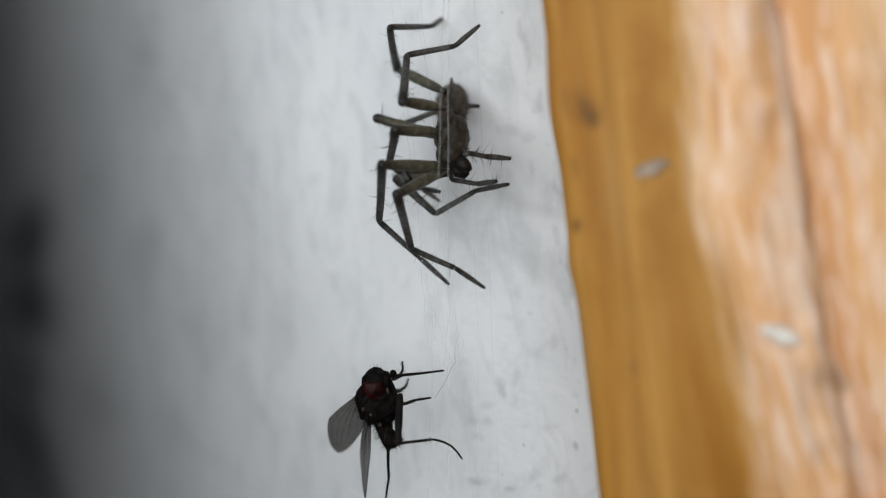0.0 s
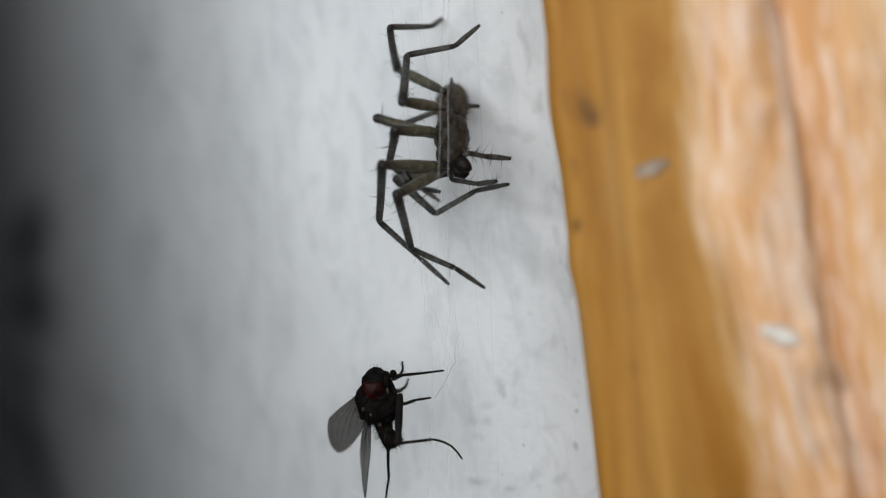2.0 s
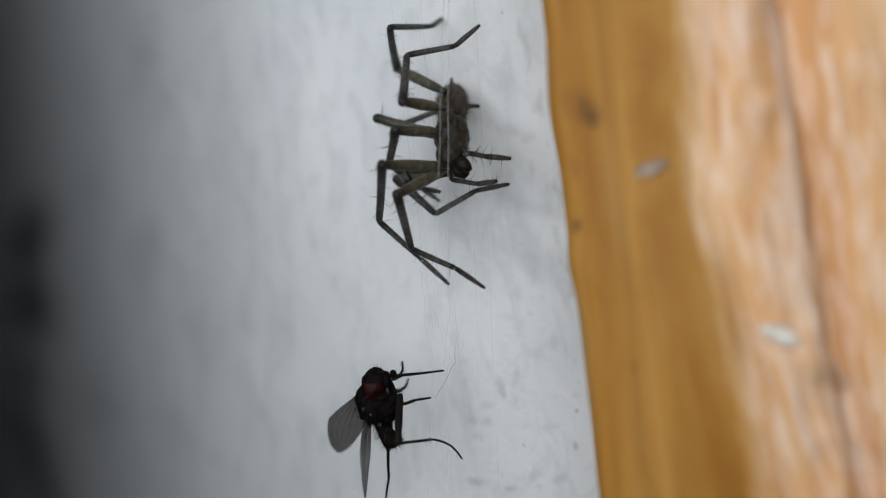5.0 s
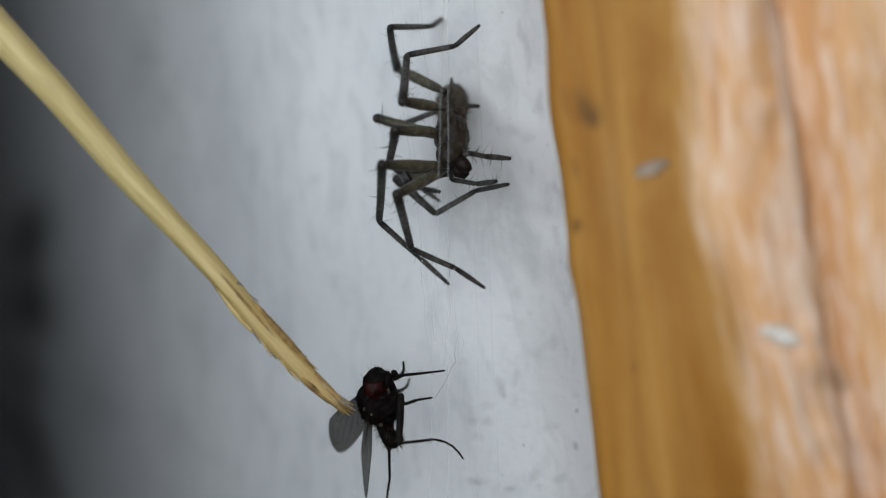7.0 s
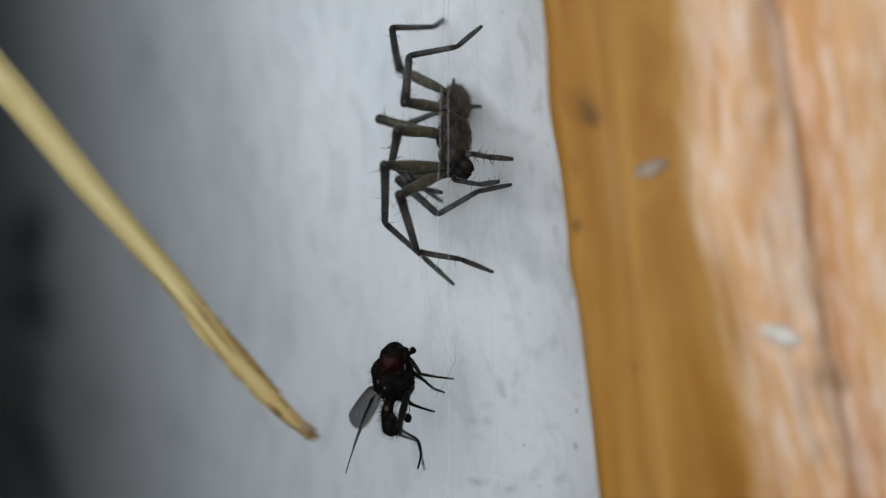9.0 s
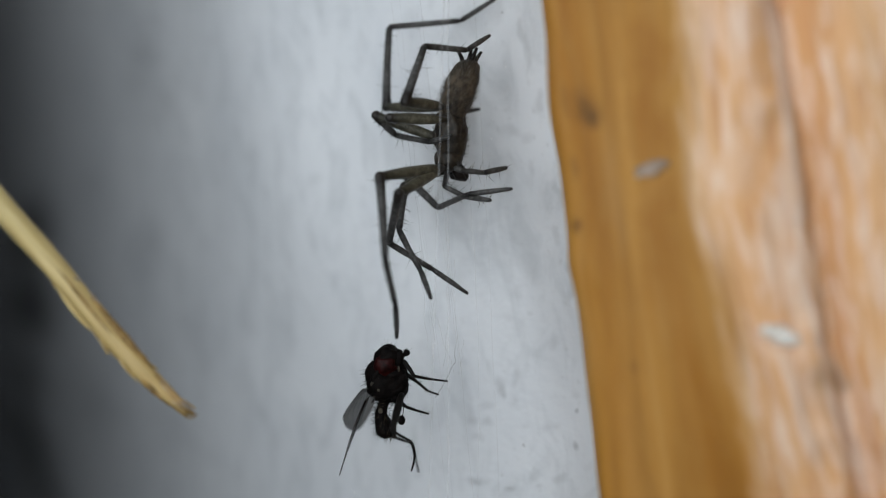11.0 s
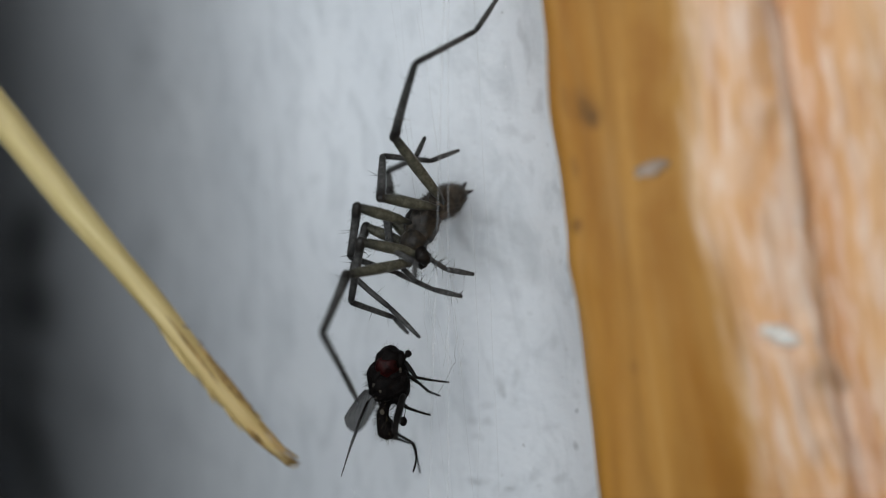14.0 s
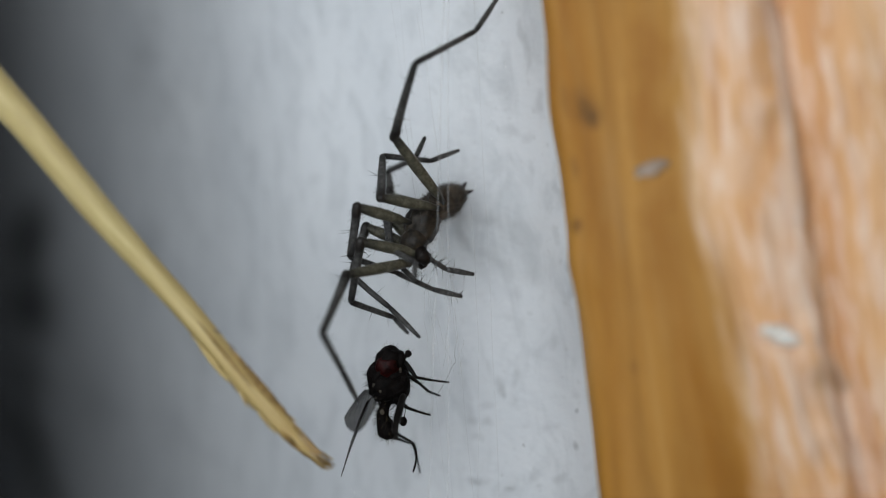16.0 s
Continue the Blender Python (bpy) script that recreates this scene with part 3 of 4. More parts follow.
    for _ in range(1500):
        v = Vector((rnd.gauss(0, 1), rnd.gauss(0, 1), rnd.gauss(0, 1))).normalized()
        w = 1 - 0.12 * v.z
        p = Vector((v.x * 0.00142 * w, v.y * 0.00136 * w, v.z * 0.00285 + 0.0028))
        bristle(bm, p, p + (v + Vector((0, 0, 0.8))).normalized() * rnd.uniform(0.0002, 0.0006), 0.000013)
    abdomen = part("abdomen", bm, BELLY, spider, "mottled grey brown hairy abdomen")
    bm = bmesh.new()
    for _ in range(1500):
        v = Vector((rnd.gauss(0, 1), rnd.gauss(0, 1), rnd.gauss(0, 1))).normalized()
        w = 1 - 0.12 * v.z
        p = Vector((v.x * 0.00142 * w, v.y * 0.00136 * w, v.z * 0.00285 + 0.0028))
        bristle(bm, p, p + (v + Vector((rnd.uniform(-.6, .6), rnd.uniform(-.6, .6), 0.7))).normalized() * rnd.uniform(0.0003, 0.0009), 0.000011)
    part("fuzz", bm, HAIR, abdomen, "fine pale grey fuzz")
    for x, y in ((-0.22, 0.1), (0.22, 0.1), (0, -0.25)):
        bm = bmesh.new()
        tube(bm, [(x / 1000, y / 1000, 0.0052), (x * 1.6 / 1000, y * 1.5 / 1000, 0.0061), (x * 2.6 / 1000, y * 2.2 / 1000, 0.0069)],
             [0.00026, 0.00021, 0.00012], 9)
        part("spinneret", bm, FANG, abdomen, "dark spinneret")
    bm = bmesh.new()
    tube(bm, [(0.0004, 0.0003, 0.0050), (0.0009, 0.0006, 0.0058), (0.0013, 0.0008, 0.0062), (0.0016, 0.0009, 0.0063)], [0.00022, 0.0002, 0.00018, 0.0001], 9)
    part("spinneret", bm, FANG, abdomen, "dark spinneret")
    return spider, limbs, abdomen


spider, SPIDER_LIMBS, spider_abdomen = build_spider()

# ---- fly ----
FLY_LENGTHS = {
    'front1': (1.77, 1.74, 2.17),
    'front2': (0.82, 0.59, 0.79),
    'mid1': (0.86, 1.11, 1.43),
    'mid2': (1.38, 1.30, 1.11),
    'hind1': (4.57, 3.27, 3.29),
    'hind2': (2.73, 2.68, 2.79),
}


def fly_wing(parent):
    """A veined membrane along +z, its broad side facing y."""
    bm = bmesh.new()
    L, n, m = 0.0077, 22, 8
    grid = []
    for i in range(n + 1):
        t = i / n
        w = 0.0034 * (math.sin(math.pi * min(1, t * 0.80 + 0.195)) ** 0.55) * (0.32 + 0.68 * min(1, t * 2.0))
        row = []
        for k in range(m + 1):
            s = k / m
            x, turn = (s - 0.62) * w, 0.28 * (1 - t) ** 2
            row.append(bm.verts.new((x * math.cos(turn), x * math.sin(turn) + 0.00005 * math.sin(s * 6) + 0.0003 * t * t, t * L)))
        grid.append(row)
    for a, b in zip(grid, grid[1:]):
        for k in range(m):
            bm.faces.new((a[k], a[k + 1], b[k + 1], b[k]))
    wing = part("wing", bm, WING, parent, "translucent smoky veined wing")
    for s0, s1, t1 in ((0.01, 0.01, 0.97), (0.12, 0.16, 0.99), (0.24, 0.36, 1.0), (0.36, 0.56, 0.99), (0.48, 0.76, 0.95), (0.62, 0.93, 0.80), (0.985, 0.985, 0.97)):
        bm = bmesh.new()
        pts = []
        for j in range(9):
            t = 0.03 + (t1 - 0.03) * j / 8
            w = 0.0034 * (math.sin(math.pi * min(1, t * 0.80 + 0.195)) ** 0.55) * (0.32 + 0.68 * min(1, t * 2.0))
            s = s0 + (s1 - s0) * j / 8
            x, turn = (s - 0.62) * w, 0.28 * (1 - t) ** 2
            pts.append((x * math.cos(turn), x * math.sin(turn) + 0.00005 * math.sin(s * 6) + 0.0003 * t * t, t * L))
        tube(bm, pts, [0.000028 - 0.000016 * j / 8 for j in range(9)], 6)
        part("vein", bm, FLY_LEG, wing)
    return wing


def build_fly():
    """The fly's body in its own space: x, z as it hangs, head up; the middle of the thorax is its origin."""
    fly = tagged(new("fly"), "small black fly with dark red eyes caught in the web", "fly")
    rnd = random.Random(21)

    def hairy(bm, centre, size, count, lean, short, long, thick):
        c = Vector(centre)
        for _ in range(count):
            v = Vector((rnd.gauss(0, 1), rnd.gauss(0, 1), rnd.gauss(0, 1))).normalized()
            p = c + Vector((v.x * size[0], v.y * size[1], v.z * size[2])) * 0.95
            bristle(bm, p, p + (v + Vector(lean) * rnd.uniform(0.4, 1.4)).normalized() * rnd.uniform(short, long), thick)

    bm = bmesh.new()
    for seed, c, s in ((2, (-0.25, 0, 0.10), (1.72, 1.55, 1.50)), (5, (-1.22, 0.1, 0.70), (1.0, 1.2, 1.42)), (15, (0.25, 0, 1.05), (1.15, 1.15, 0.95)), (7, (0.72, -0.1, -0.05), (0.95, 1.2, 1.15)),
                       (9, (1.0, -0.4, 0.75), (0.5, 0.6, 0.55)), (11, (-0.9, -0.5, -0.75), (0.7, 0.8, 0.55)), (13, (0.55, -0.6, -0.95), (0.42, 0.5, 0.55))):
        c, s = tuple(q * 0.001 for q in c), tuple(q * 0.001 for q in s)
        blob(bm, c, s, 20, 28, 0.28, seed, 0, 0.10)
        hairy(bm, c, s, 150, (-0.5, 0, -0.3), 0.0002, 0.0008, 0.00002)
    for k in range(16):
        p = Vector((-0.0018 + 0.00006 * k, rnd.uniform(-0.0006, 0.0006), 0.0014 - 0.00012 * k))
        bristle(bm, p, p + Vector((-1, rnd.uniform(-0.4, 0.4), rnd.uniform(-0.6, 0.5))).normalized() * rnd.uniform(0.0006, 0.0014), 0.00002)
    part("thorax", bm, FLY_BLACK, fly)
    bm = bmesh.new()
    blob(bm, (-0.0002, 0, 0.00225), (0.00130, 0.00120, 0.00130), 20, 28, 0.14, 6, 0, 0.06)
    blob(bm, (-0.0002, -0.0001, 0.00345), (0.0003, 0.0004, 0.00024), 8, 12, 0.3, 2)
    blob(bm, (0.0007, -0.0004, 0.0024), (0.0005, 0.0006, 0.0008), 12, 16, 0.3, 4, 0, 0.08)
    hairy(bm, (-0.0002, 0, 0.0024), (0.00128, 0.0012, 0.00138), 110, (0.2, 0, 0.4), 0.0002, 0.0006, 0.000014)
    head = part("head", bm, FLY_BLACK, fly)
    for y in (-0.00088, 0.00088):
        bm = bmesh.new()
        blob(bm, (-0.00042, y * 0.92, 0.00185), (0.00100, 0.00060, 0.00092), 18, 24, 0.22, 3, 0, 0.05)
        part("eye", bm, FLY_EYE, head, "dark red compound eye")
    bm = bmesh.new()
    tube(bm, [(0.00075, -0.0004, 0.0025), (0.0011, -0.0005, 0.00268), (0.0013, -0.0005, 0.00285)], [0.00020, 0.00016, 0.00018], 10)
    blob(bm, (0.00142, -0.0005, 0.00298), (0.00030, 0.00028, 0.00030), 10, 14, 0.25, 3)
    bristle(bm, (0.0015, -0.0005, 0.0031), (0.0021, -0.0006, 0.0035), 0.00002)
    part("antenna", bm, FLY_BLACK, head)
    bm = bmesh.new()
    tube(bm, [(0.0009, 0, 0.0023), (0.00122, -0.0002, 0.0017), (0.00140, -0.0002, 0.0011), (0.0016, -0.0002, 0.0007)], [0.0003, 0.00022, 0.00017, 0.00010], 10)
    part("proboscis", bm, FLY_BLACK, head)
    bm = bmesh.new()
    tube(bm, [(-0.00025, 0, -0.0007), (-0.00045, 0, -0.0014), (-0.0006, 0, -0.0020), (-0.0007, 0, -0.0026), (-0.0007, 0, -0.0031), (-0.0005, 0, -0.0037),
              (-0.00025, 0, -0.0042), (-0.00005, 0, -0.0046)],
         [0.00080, 0.00048, 0.00044, 0.00054, 0.00066, 0.00078, 0.00076, 0.00040], 22)
    for v in bm.verts:
        v.co += Vector((noise.noise(v.co * 2600), noise.noise(v.co * 2600 + Vector((5, 0, 0))), noise.noise(v.co * 1700))) * 0.00016
    blob(bm, (-0.00015, 0, -0.0040), (0.00078, 0.0008, 0.00070), 16, 22, 0.2, 14, 0, 0.10)
    hairy(bm, (-0.0006, 0, -0.0028), (0.00066, 0.0008, 0.0016), 260, (-0.8, 0, -0.5), 0.0003, 0.0009, 0.000017)
    hairy(bm, (-0.00015, 0, -0.0040), (0.00078, 0.0008, 0.0007), 90, (-0.4, 0, -0.6), 0.0002, 0.0005, 0.000015)
    fly_abdomen = part("abdomen", bm, FLY_BLACK, fly)
    bm = bmesh.new()
    hairy(bm, (-0.0006, 0, -0.0026), (0.00066, 0.0008, 0.0017), 130, (-0.9, 0, -0.6), 0.0003, 0.0010, 0.000014)
    hairy(bm, (-0.00015, 0, -0.0041), (0.0008, 0.0008, 0.0007), 160, (-0.3, 0, -1.0), 0.0003, 0.0007, 0.000014)
    part("fuzz", bm, FLY_FUZZ, fly_abdomen, "yellowish brown fuzz")
    # small pale patches; the first stands in for the gap beside the proboscis
    for x, y, z, r, tall in ((0.00080, -0.00122, 0.0016, 0.00011, 2.4), (-0.0015, -0.0011, 0.0002, 0.00017, 1.3), (-0.0009, -0.0013, -0.0003, 0.00013, 1.2), (-0.00075, -0.00072, -0.0022, 0.00020, 1.2),
                             (-0.0013, -0.0010, -0.0009, 0.00014, 0.9)):
        bm = bmesh.new()
        blob(bm, (x, y, z), (r, r * 0.6, r * tall), 8, 12, 0.3, r * 9000)
        part("pale_spot", bm, FLY_PALE, fly_abdomen if z < -0.0015 else fly, "small pale tan patch")
    bm = bmesh.new()
    tube(bm, [(0.00125, -0.0007, -0.0014), (0.0013, -0.0009, -0.0021), (0.0012, -0.001, -0.0027)], [0.00005, 0.00003, 0.00004], 6)
    blob(bm, (0.00113, -0.001, -0.00293), (0.00036, 0.00036, 0.00040), 12, 16, 0.2, 8)
    haltere = part("haltere", bm, FLY_BLACK, fly)
    limbs = {}
    for n, (name, lengths) in enumerate(FLY_LENGTHS.items()):
        thick = 1.7 if name.startswith("hind") else 1.0
        radii = ((0.17 * thick, 0.21 * thick, 0.15 * thick), (0.14, 0.13, 0.12), (0.11, 0.10, 0.08))
        limbs[name] = [limb_segment(s, L, r, fly, 22, 300 + 10 * n + i, material=FLY_LEG, spiny=0.0, curl=0.13 if name == "hind1" and i == 2 else None)
                       for i, (s, L, r) in enumerate(zip(("femur", "tibia", "tarsus"), lengths, radii))]
    return fly, limbs, fly_wing(fly), fly_wing(fly), fly_abdomen, haltere


fly, FLY_LIMBS, wing_back, wing_front, fly_abdomen, fly_haltere = build_fly()


# ---- straw ----
def build_straw():
    """A dry stalk along +z; at its origin it is notched, below that its frayed end bends over."""
    rnd = random.Random(31)
    stalk = tagged(new("straw_stalk"), "dry yellow straw stalk with a frayed brown tip", "straw")

    def along(z):
        split = min(1.0, max(0.0, (z - 49) / 11)) * 0.62
        return Vector((0.10 * math.sin(z * 0.35) - 0.22 * min(1.0, max(0.0, (z - 12) / 22)) - (0.03 * z * z if z < 0 else 0), 0.1 * math.sin(z * 0.23 + 1) + split, z))

    bm = bmesh.new()
    zs = [-3.0, -2.4, -1.6, -0.8, 0, 0.8, 2, 3.5, 5, 7, 9, 11, 14, 18, 24, 32, 42, 50, 55, 60, 75, 100, 130, 165]
    rad = [0.3, 0.44, 0.58, 0.68, 0.76, 0.82, 0.86, 0.88, 0.89, 0.90, 0.92, 0.94, 1.0, 1.11, 1.25, 1.40, 1.52, 1.56, 1.3, 0.6, 0.28, 0.28, 0.28, 0.25]
    tube(bm, [along(z) for z in zs], rad, 24)
    for v in bm.verts:
        c = along(v.co.z)
        off = v.co - c
        g = 1 + 0.16 * noise.noise(Vector((v.co.x, v.co.y, v.co.z * 0.4)) * 0.9) + 0.02 * math.sin(7 * math.atan2(off.y, off.x))
        v.co = c + off * g
    bmesh.ops.scale(bm, vec=(0.001,) * 3, verts=bm.verts)
    part("stem", bm, STRAW, stalk)
    for i in range(46):
        bm = bmesh.new()
        a, wide = rnd.uniform(0, 6.283), rnd.uniform(0.05, 0.5)
        off = Vector((math.cos(a), math.sin(a), 0)) * wide
        end = rnd.uniform(-4.6, -2.7)
        pts = [along(0.3) + off * 1.4, along(-1.2) + off * 1.25, along(-2.4) + off * rnd.uniform(0.8, 1.3), along(end) + off * rnd.uniform(0.6, 1.5)]
        tube(bm, [q * 0.001 for q in pts], [0.00016, 0.00017, 0.00013, 0.00007], 7)
        part("fibre", bm, (STRAW, STRAW_DARK, STRAW_GREY)[i % 3], stalk)
    for i in range(26):
        bm = bmesh.new()
        z, side = rnd.uniform(1.0, 13.0), rnd.choice((-1, 1, 1))
        root = along(z) + Vector((side * rnd.uniform(0.70, 0.86), rnd.uniform(-0.1, 0.5), 0))
        tip = root + Vector((side * rnd.uniform(0.08, 0.35), rnd.uniform(-0.2, 0.3), -rnd.uniform(0.5, 1.5)))
        tube(bm, [root * 0.001, root.lerp(tip, 0.5) * 0.001, tip * 0.001], [0.00011, 0.00008, 0.00003], 6)
        part("fibre", bm, (STRAW, STRAW_GREY)[i % 2], stalk)
    # torn sheath along one side, brown streaks along the front
    bm = bmesh.new()
    steps = [k / 14 for k in range(15)]
    tube(bm, [(along(5.0 + 7.0 * t) + Vector((0.72 + 0.30 * math.sin(math.pi * t), 0.1, 0))) * 0.001 for t in steps],
         [0.00022 * (0.15 + math.sin(math.pi * (0.04 + 0.92 * t))) for t in steps], 9)
    part("sheath", bm, STRAW, stalk, "torn pale sheath")
    # above the sheath, out of view, the stalk is parted into two strands to double its shadow
    bm = bmesh.new()
    strand_zs = [48, 52, 56, 60, 66, 75, 90, 110, 130, 148, 165]
    tube(bm, [(along(z) - Vector((0, 2.1 * min(0.62, max(0.0, (z - 49) / 11) * 0.62), 0))) * 0.001 for z in strand_zs],
         [0.0010 if z < 50 else 0.00055 if z < 55 else 0.00028 for z in strand_zs], 9)
    part("shadow_strand", bm, STRAW, stalk, "unseen thin strand that doubles the straw's shadow")
    for x, y, z0, z1, r in ((-0.84, 0.42, 0.6, 8.5, 0.00028), (-0.30, 0.88, 5.0, 12.0, 0.00012), (0.35, 0.72, -1.6, 0.9, 0.00022)):
        bm = bmesh.new()
        tube(bm, [(along(z0 + (z1 - z0) * t) + Vector((x, y, 0))) * 0.001 for t in steps], [r * (0.15 + math.sin(math.pi * t)) for t in steps], 8)
        part("streak", bm, STRAW_DARK, stalk, "brown rotten streak")
    return stalk


straw_stalk = build_straw()


# ---- web, dirt and flakes ----
def build_web():
    web = tagged(new("spider_web"), "loose sheet of fine pale silk threads", "web")
    rnd = random.Random(41)
    for i in range(9):
        x = rnd.uniform(-3.0, 5.5)
        y = rnd.uniform(-3.0, 4.0)
        z0, z1 = rnd.uniform(-26, -2), rnd.uniform(2, 27)
        if i % 3 == 0:
            z0, z1 = -30, 30
        lean, sway = rnd.uniform(-0.10, 0.06), rnd.uniform(-0.5, 0.5)
        pts = []
        for k in range(13):
            t = k / 12
            z = z0 + (z1 - z0) * t
            pts.append(mm(x - lean * z + sway * math.sin(math.pi * t) + 0.05 * math.sin(t * 23 + i), y + 0.2 * math.sin(t * 7 + i), z))
        bm = bmesh.new()
        tube(bm, pts, rnd.uniform(0.000006, 0.000014), 5)
        part("thread", bm, SILK, web)
    for x, lean, y in ((-0.55, 0.003, -4.8), (0.45, 0.0, -4.4)):
        bm = bmesh.new()
        tube(bm, [mm(x + lean * z * 10 + 0.115 * z + 0.06 * math.sin(z), y, z) for z in range(-30, 31, 3)], 0.000065, 6)
        part("thread", bm, SILK_BAND, web, "broad pale band of silk")
    for x, y, z, ex, ey, ez in ((0.3, 0, -11.2, 0.9, 0, -8.0), (-0.3, 0, -11, -2.2, 0, -1.5), (-2.4, -0.5, -8.5, -2.0, 0, 0.5), (-1.2, 0.5, -10.5, 1.0, 1, -1)):
        bm = bmesh.new()
        tube(bm, [mm(x + (ex - x) * k / 8 + 0.12 * math.sin(k * 2.1), y + (ey - y) * k / 8, z + (ez - z) * k / 8) for k in range(9)], 0.000014, 5)
        part("thread", bm, SILK, web)
    for x, y, z, s in ((5.71, 1.00, 10.98, 1.0), (5.60, 1.00, 11.35, 0.7), (5.46, 1.00, 9.27, 1.0), (7.55, 2.00, 15.79, 1.1), (7.54, 2.00, 16.10, 0.7), (3.45, -1.00, 5.15, 1.2), (-1.66, 0.00, -8.25, 1.0), (0.74, 0.00, -4.08, 0.8), (3.03, -1.00, 16.70, 0.8), (-10.31, 0.00, -20.58, 1.3), (-10.53, 0.00, -20.26, 0.8), (-1.98, -2.00, -0.46, 1.2), (-1.92, -2.00, -0.82, 1.0), (0.78, -2.00, -1.82, 1.0)):
        bm = bmesh.new()
        blob(bm, mm(x, y, z), (s * 0.00004, s * 0.00004, s * 0.00007), 6, 8)
        part("bead", bm, BEAD, web, "tiny pale bead of silk")
    bm = bmesh.new()
    tube(bm, [mm(*p) for p in ((-2.24, 1.00, -13.17), (-1.53, 1.00, -12.33), (-0.80, 1.00, -11.29), (-0.46, 1.00, -10.62), (-0.00, 1.00, -10.16), (-0.09, 1.00, -9.64), (0.11, 1.00, -8.74))], 0.000016, 5)
    part("thread", bm, DIRT, web, "dusty grey thread")


def flake(name, label, place, turn, size, material):
    bm = bmesh.new()
    blob(bm, (0, 0, 0), tuple(s * 0.001 for s in size), 10, 14, 0.5, size[0] * 7)
    for v in bm.verts:
        v.co.y += 30 * v.co.x * v.co.x
    ob = tagged(part(name, bm, material), label, "dirt speck" if material is DIRT else "wood flake")
    ob.matrix_world = Matrix.Translation(place if material is DIRT else nearer(place)) @ pose(0, 0, 0, *turn)
    return ob


def hair_speck(points):
    bm = bmesh.new()
    tube(bm, [mm(*p) for p in points], 0.00003, 6)
    tagged(part("dirt_hair", bm, DIRT), "thin dark hair stuck to the white wall", "hair")


build_web()
flake("dirt_speck", "dark dirt speck on the white wall", mm(5.58, 6.37, -19.36), (0, -1, 40), (0.17, 0.1, 0.1), DIRT)
flake("dirt_speck", "dark dirt speck on the white wall", mm(5.24, 6.53, -19.12), (0, -8, 40), (0.1, 0.08, 0.07), DIRT)
flake("dirt_speck", "dark dirt speck on the white wall", mm(8.07, 5.25, 21.36), (0, 19, 40), (0.1, 0.08, 0.07), DIRT)
flake("dirt_speck", "dark dirt speck on the white wall", mm(10.83, 4.08, -16.22), (0, -25, 40), (0.08, 0.06, 0.13), DIRT)
flake("dirt_speck", "dark dirt speck on the white wall", mm(10.18, 4.34, -19.73), (0, -30, 40), (0.17, 0.07, 0.07), DIRT)
flake("dirt_speck", "dark dirt speck on the white wall", mm(2.79, 7.73, -23.10), (0, 14, 40), (0.2, 0.08, 0.08), DIRT)
flake("dirt_speck", "dark dirt speck on the white wall", mm(3.61, 7.32, -23.33), (0, -30, 40), (0.12, 0.08, 0.07), DIRT)
flake("dirt_speck", "dark dirt speck on the white wall", mm(5.53, 6.39, -19.30), (0, -10, 40), (0.2, 0.07, 0.07), DIRT)
flake("dirt_speck", "dark dirt speck on the white wall", mm(5.87, 6.24, -19.09), (0, 20, 40), (0.12, 0.07, 0.07), DIRT)
flake("dirt_speck", "dark dirt speck on the white wall", mm(10.09, 4.38, -16.97), (0, 5, 40), (0.1, 0.07, 0.07), DIRT)
flake("dirt_speck", "dark dirt speck on the white wall", mm(3.86, 7.19, -23.44), (0, 30, 40), (0.18, 0.07, 0.07), DIRT)
flake("dirt_speck", "dark dirt speck on the white wall", mm(3.18, 7.53, -22.02), (0, -50, 40), (0.22, 0.07, 0.07), DIRT)
hair_speck([(3.28, 7.48, -21.58), (2.87, 7.69, -22.45), (2.59, 7.83, -23.00), (2.87, 7.69, -23.33)])
flake("wood_flake", "pale splinter standing off the rough beam", mm(25.44, -12.32, -9.67), (10, 24, 20), (1.7, 0.5, 0.62), CHIP)
flake("wood_flake", "small pale flake on the planed side of the beam", mm(17.18, -8.95, 4.47), (0, -14, -20), (1.5, 0.22, 0.5), CHIP_DULL)


# ---- what moves ----
def aim(a, b, before=None):
    """The turn that lays +z along a to b; with the one before it, by the shortest way."""
    d = (Vector(b) - Vector(a)).normalized()
    if before is None:
        return d.to_track_quat("Z", "Y")
    return (before @ Vector((0, 0, 1))).rotation_difference(d) @ before


def key_limb(thing, pieces, poses, joints):
    """Key the pieces of a limb: joints holds one list of joint places (mm) per pose.
    poses: (from, to, thing's pose) for each, in time order; between two poses the limb swings with its lengths kept."""
    rows = [[] for _ in pieces]
    turns = [None] * len(pieces)
    last = None
    for (t0, t1, base), places in zip(poses, joints):
        now = [aim(places[i], places[i + 1], turns[i]) for i in range(len(pieces))]
        here = [base.inverted() @ Matrix.LocRotScale(mm(*places[i]), now[i], None) for i in range(len(pieces))]
        if last:
            mid = (last[0] + t0) / 2
            for i in range(len(pieces)):
                a, b = last[1][i], here[i]
                rows[i].append((mid, Matrix.LocRotScale(a.translation.lerp(b.translation, 0.5), a.to_quaternion().slerp(b.to_quaternion(), 0.5), None)))
        for i in range(len(pieces)):
            rows[i] += [(t0, here[i])] + ([(t1, here[i])] if t1 > t0 else [])
        turns, last = now, (t1, here)
    for piece, r in zip(pieces, rows):
        walk(piece, r)


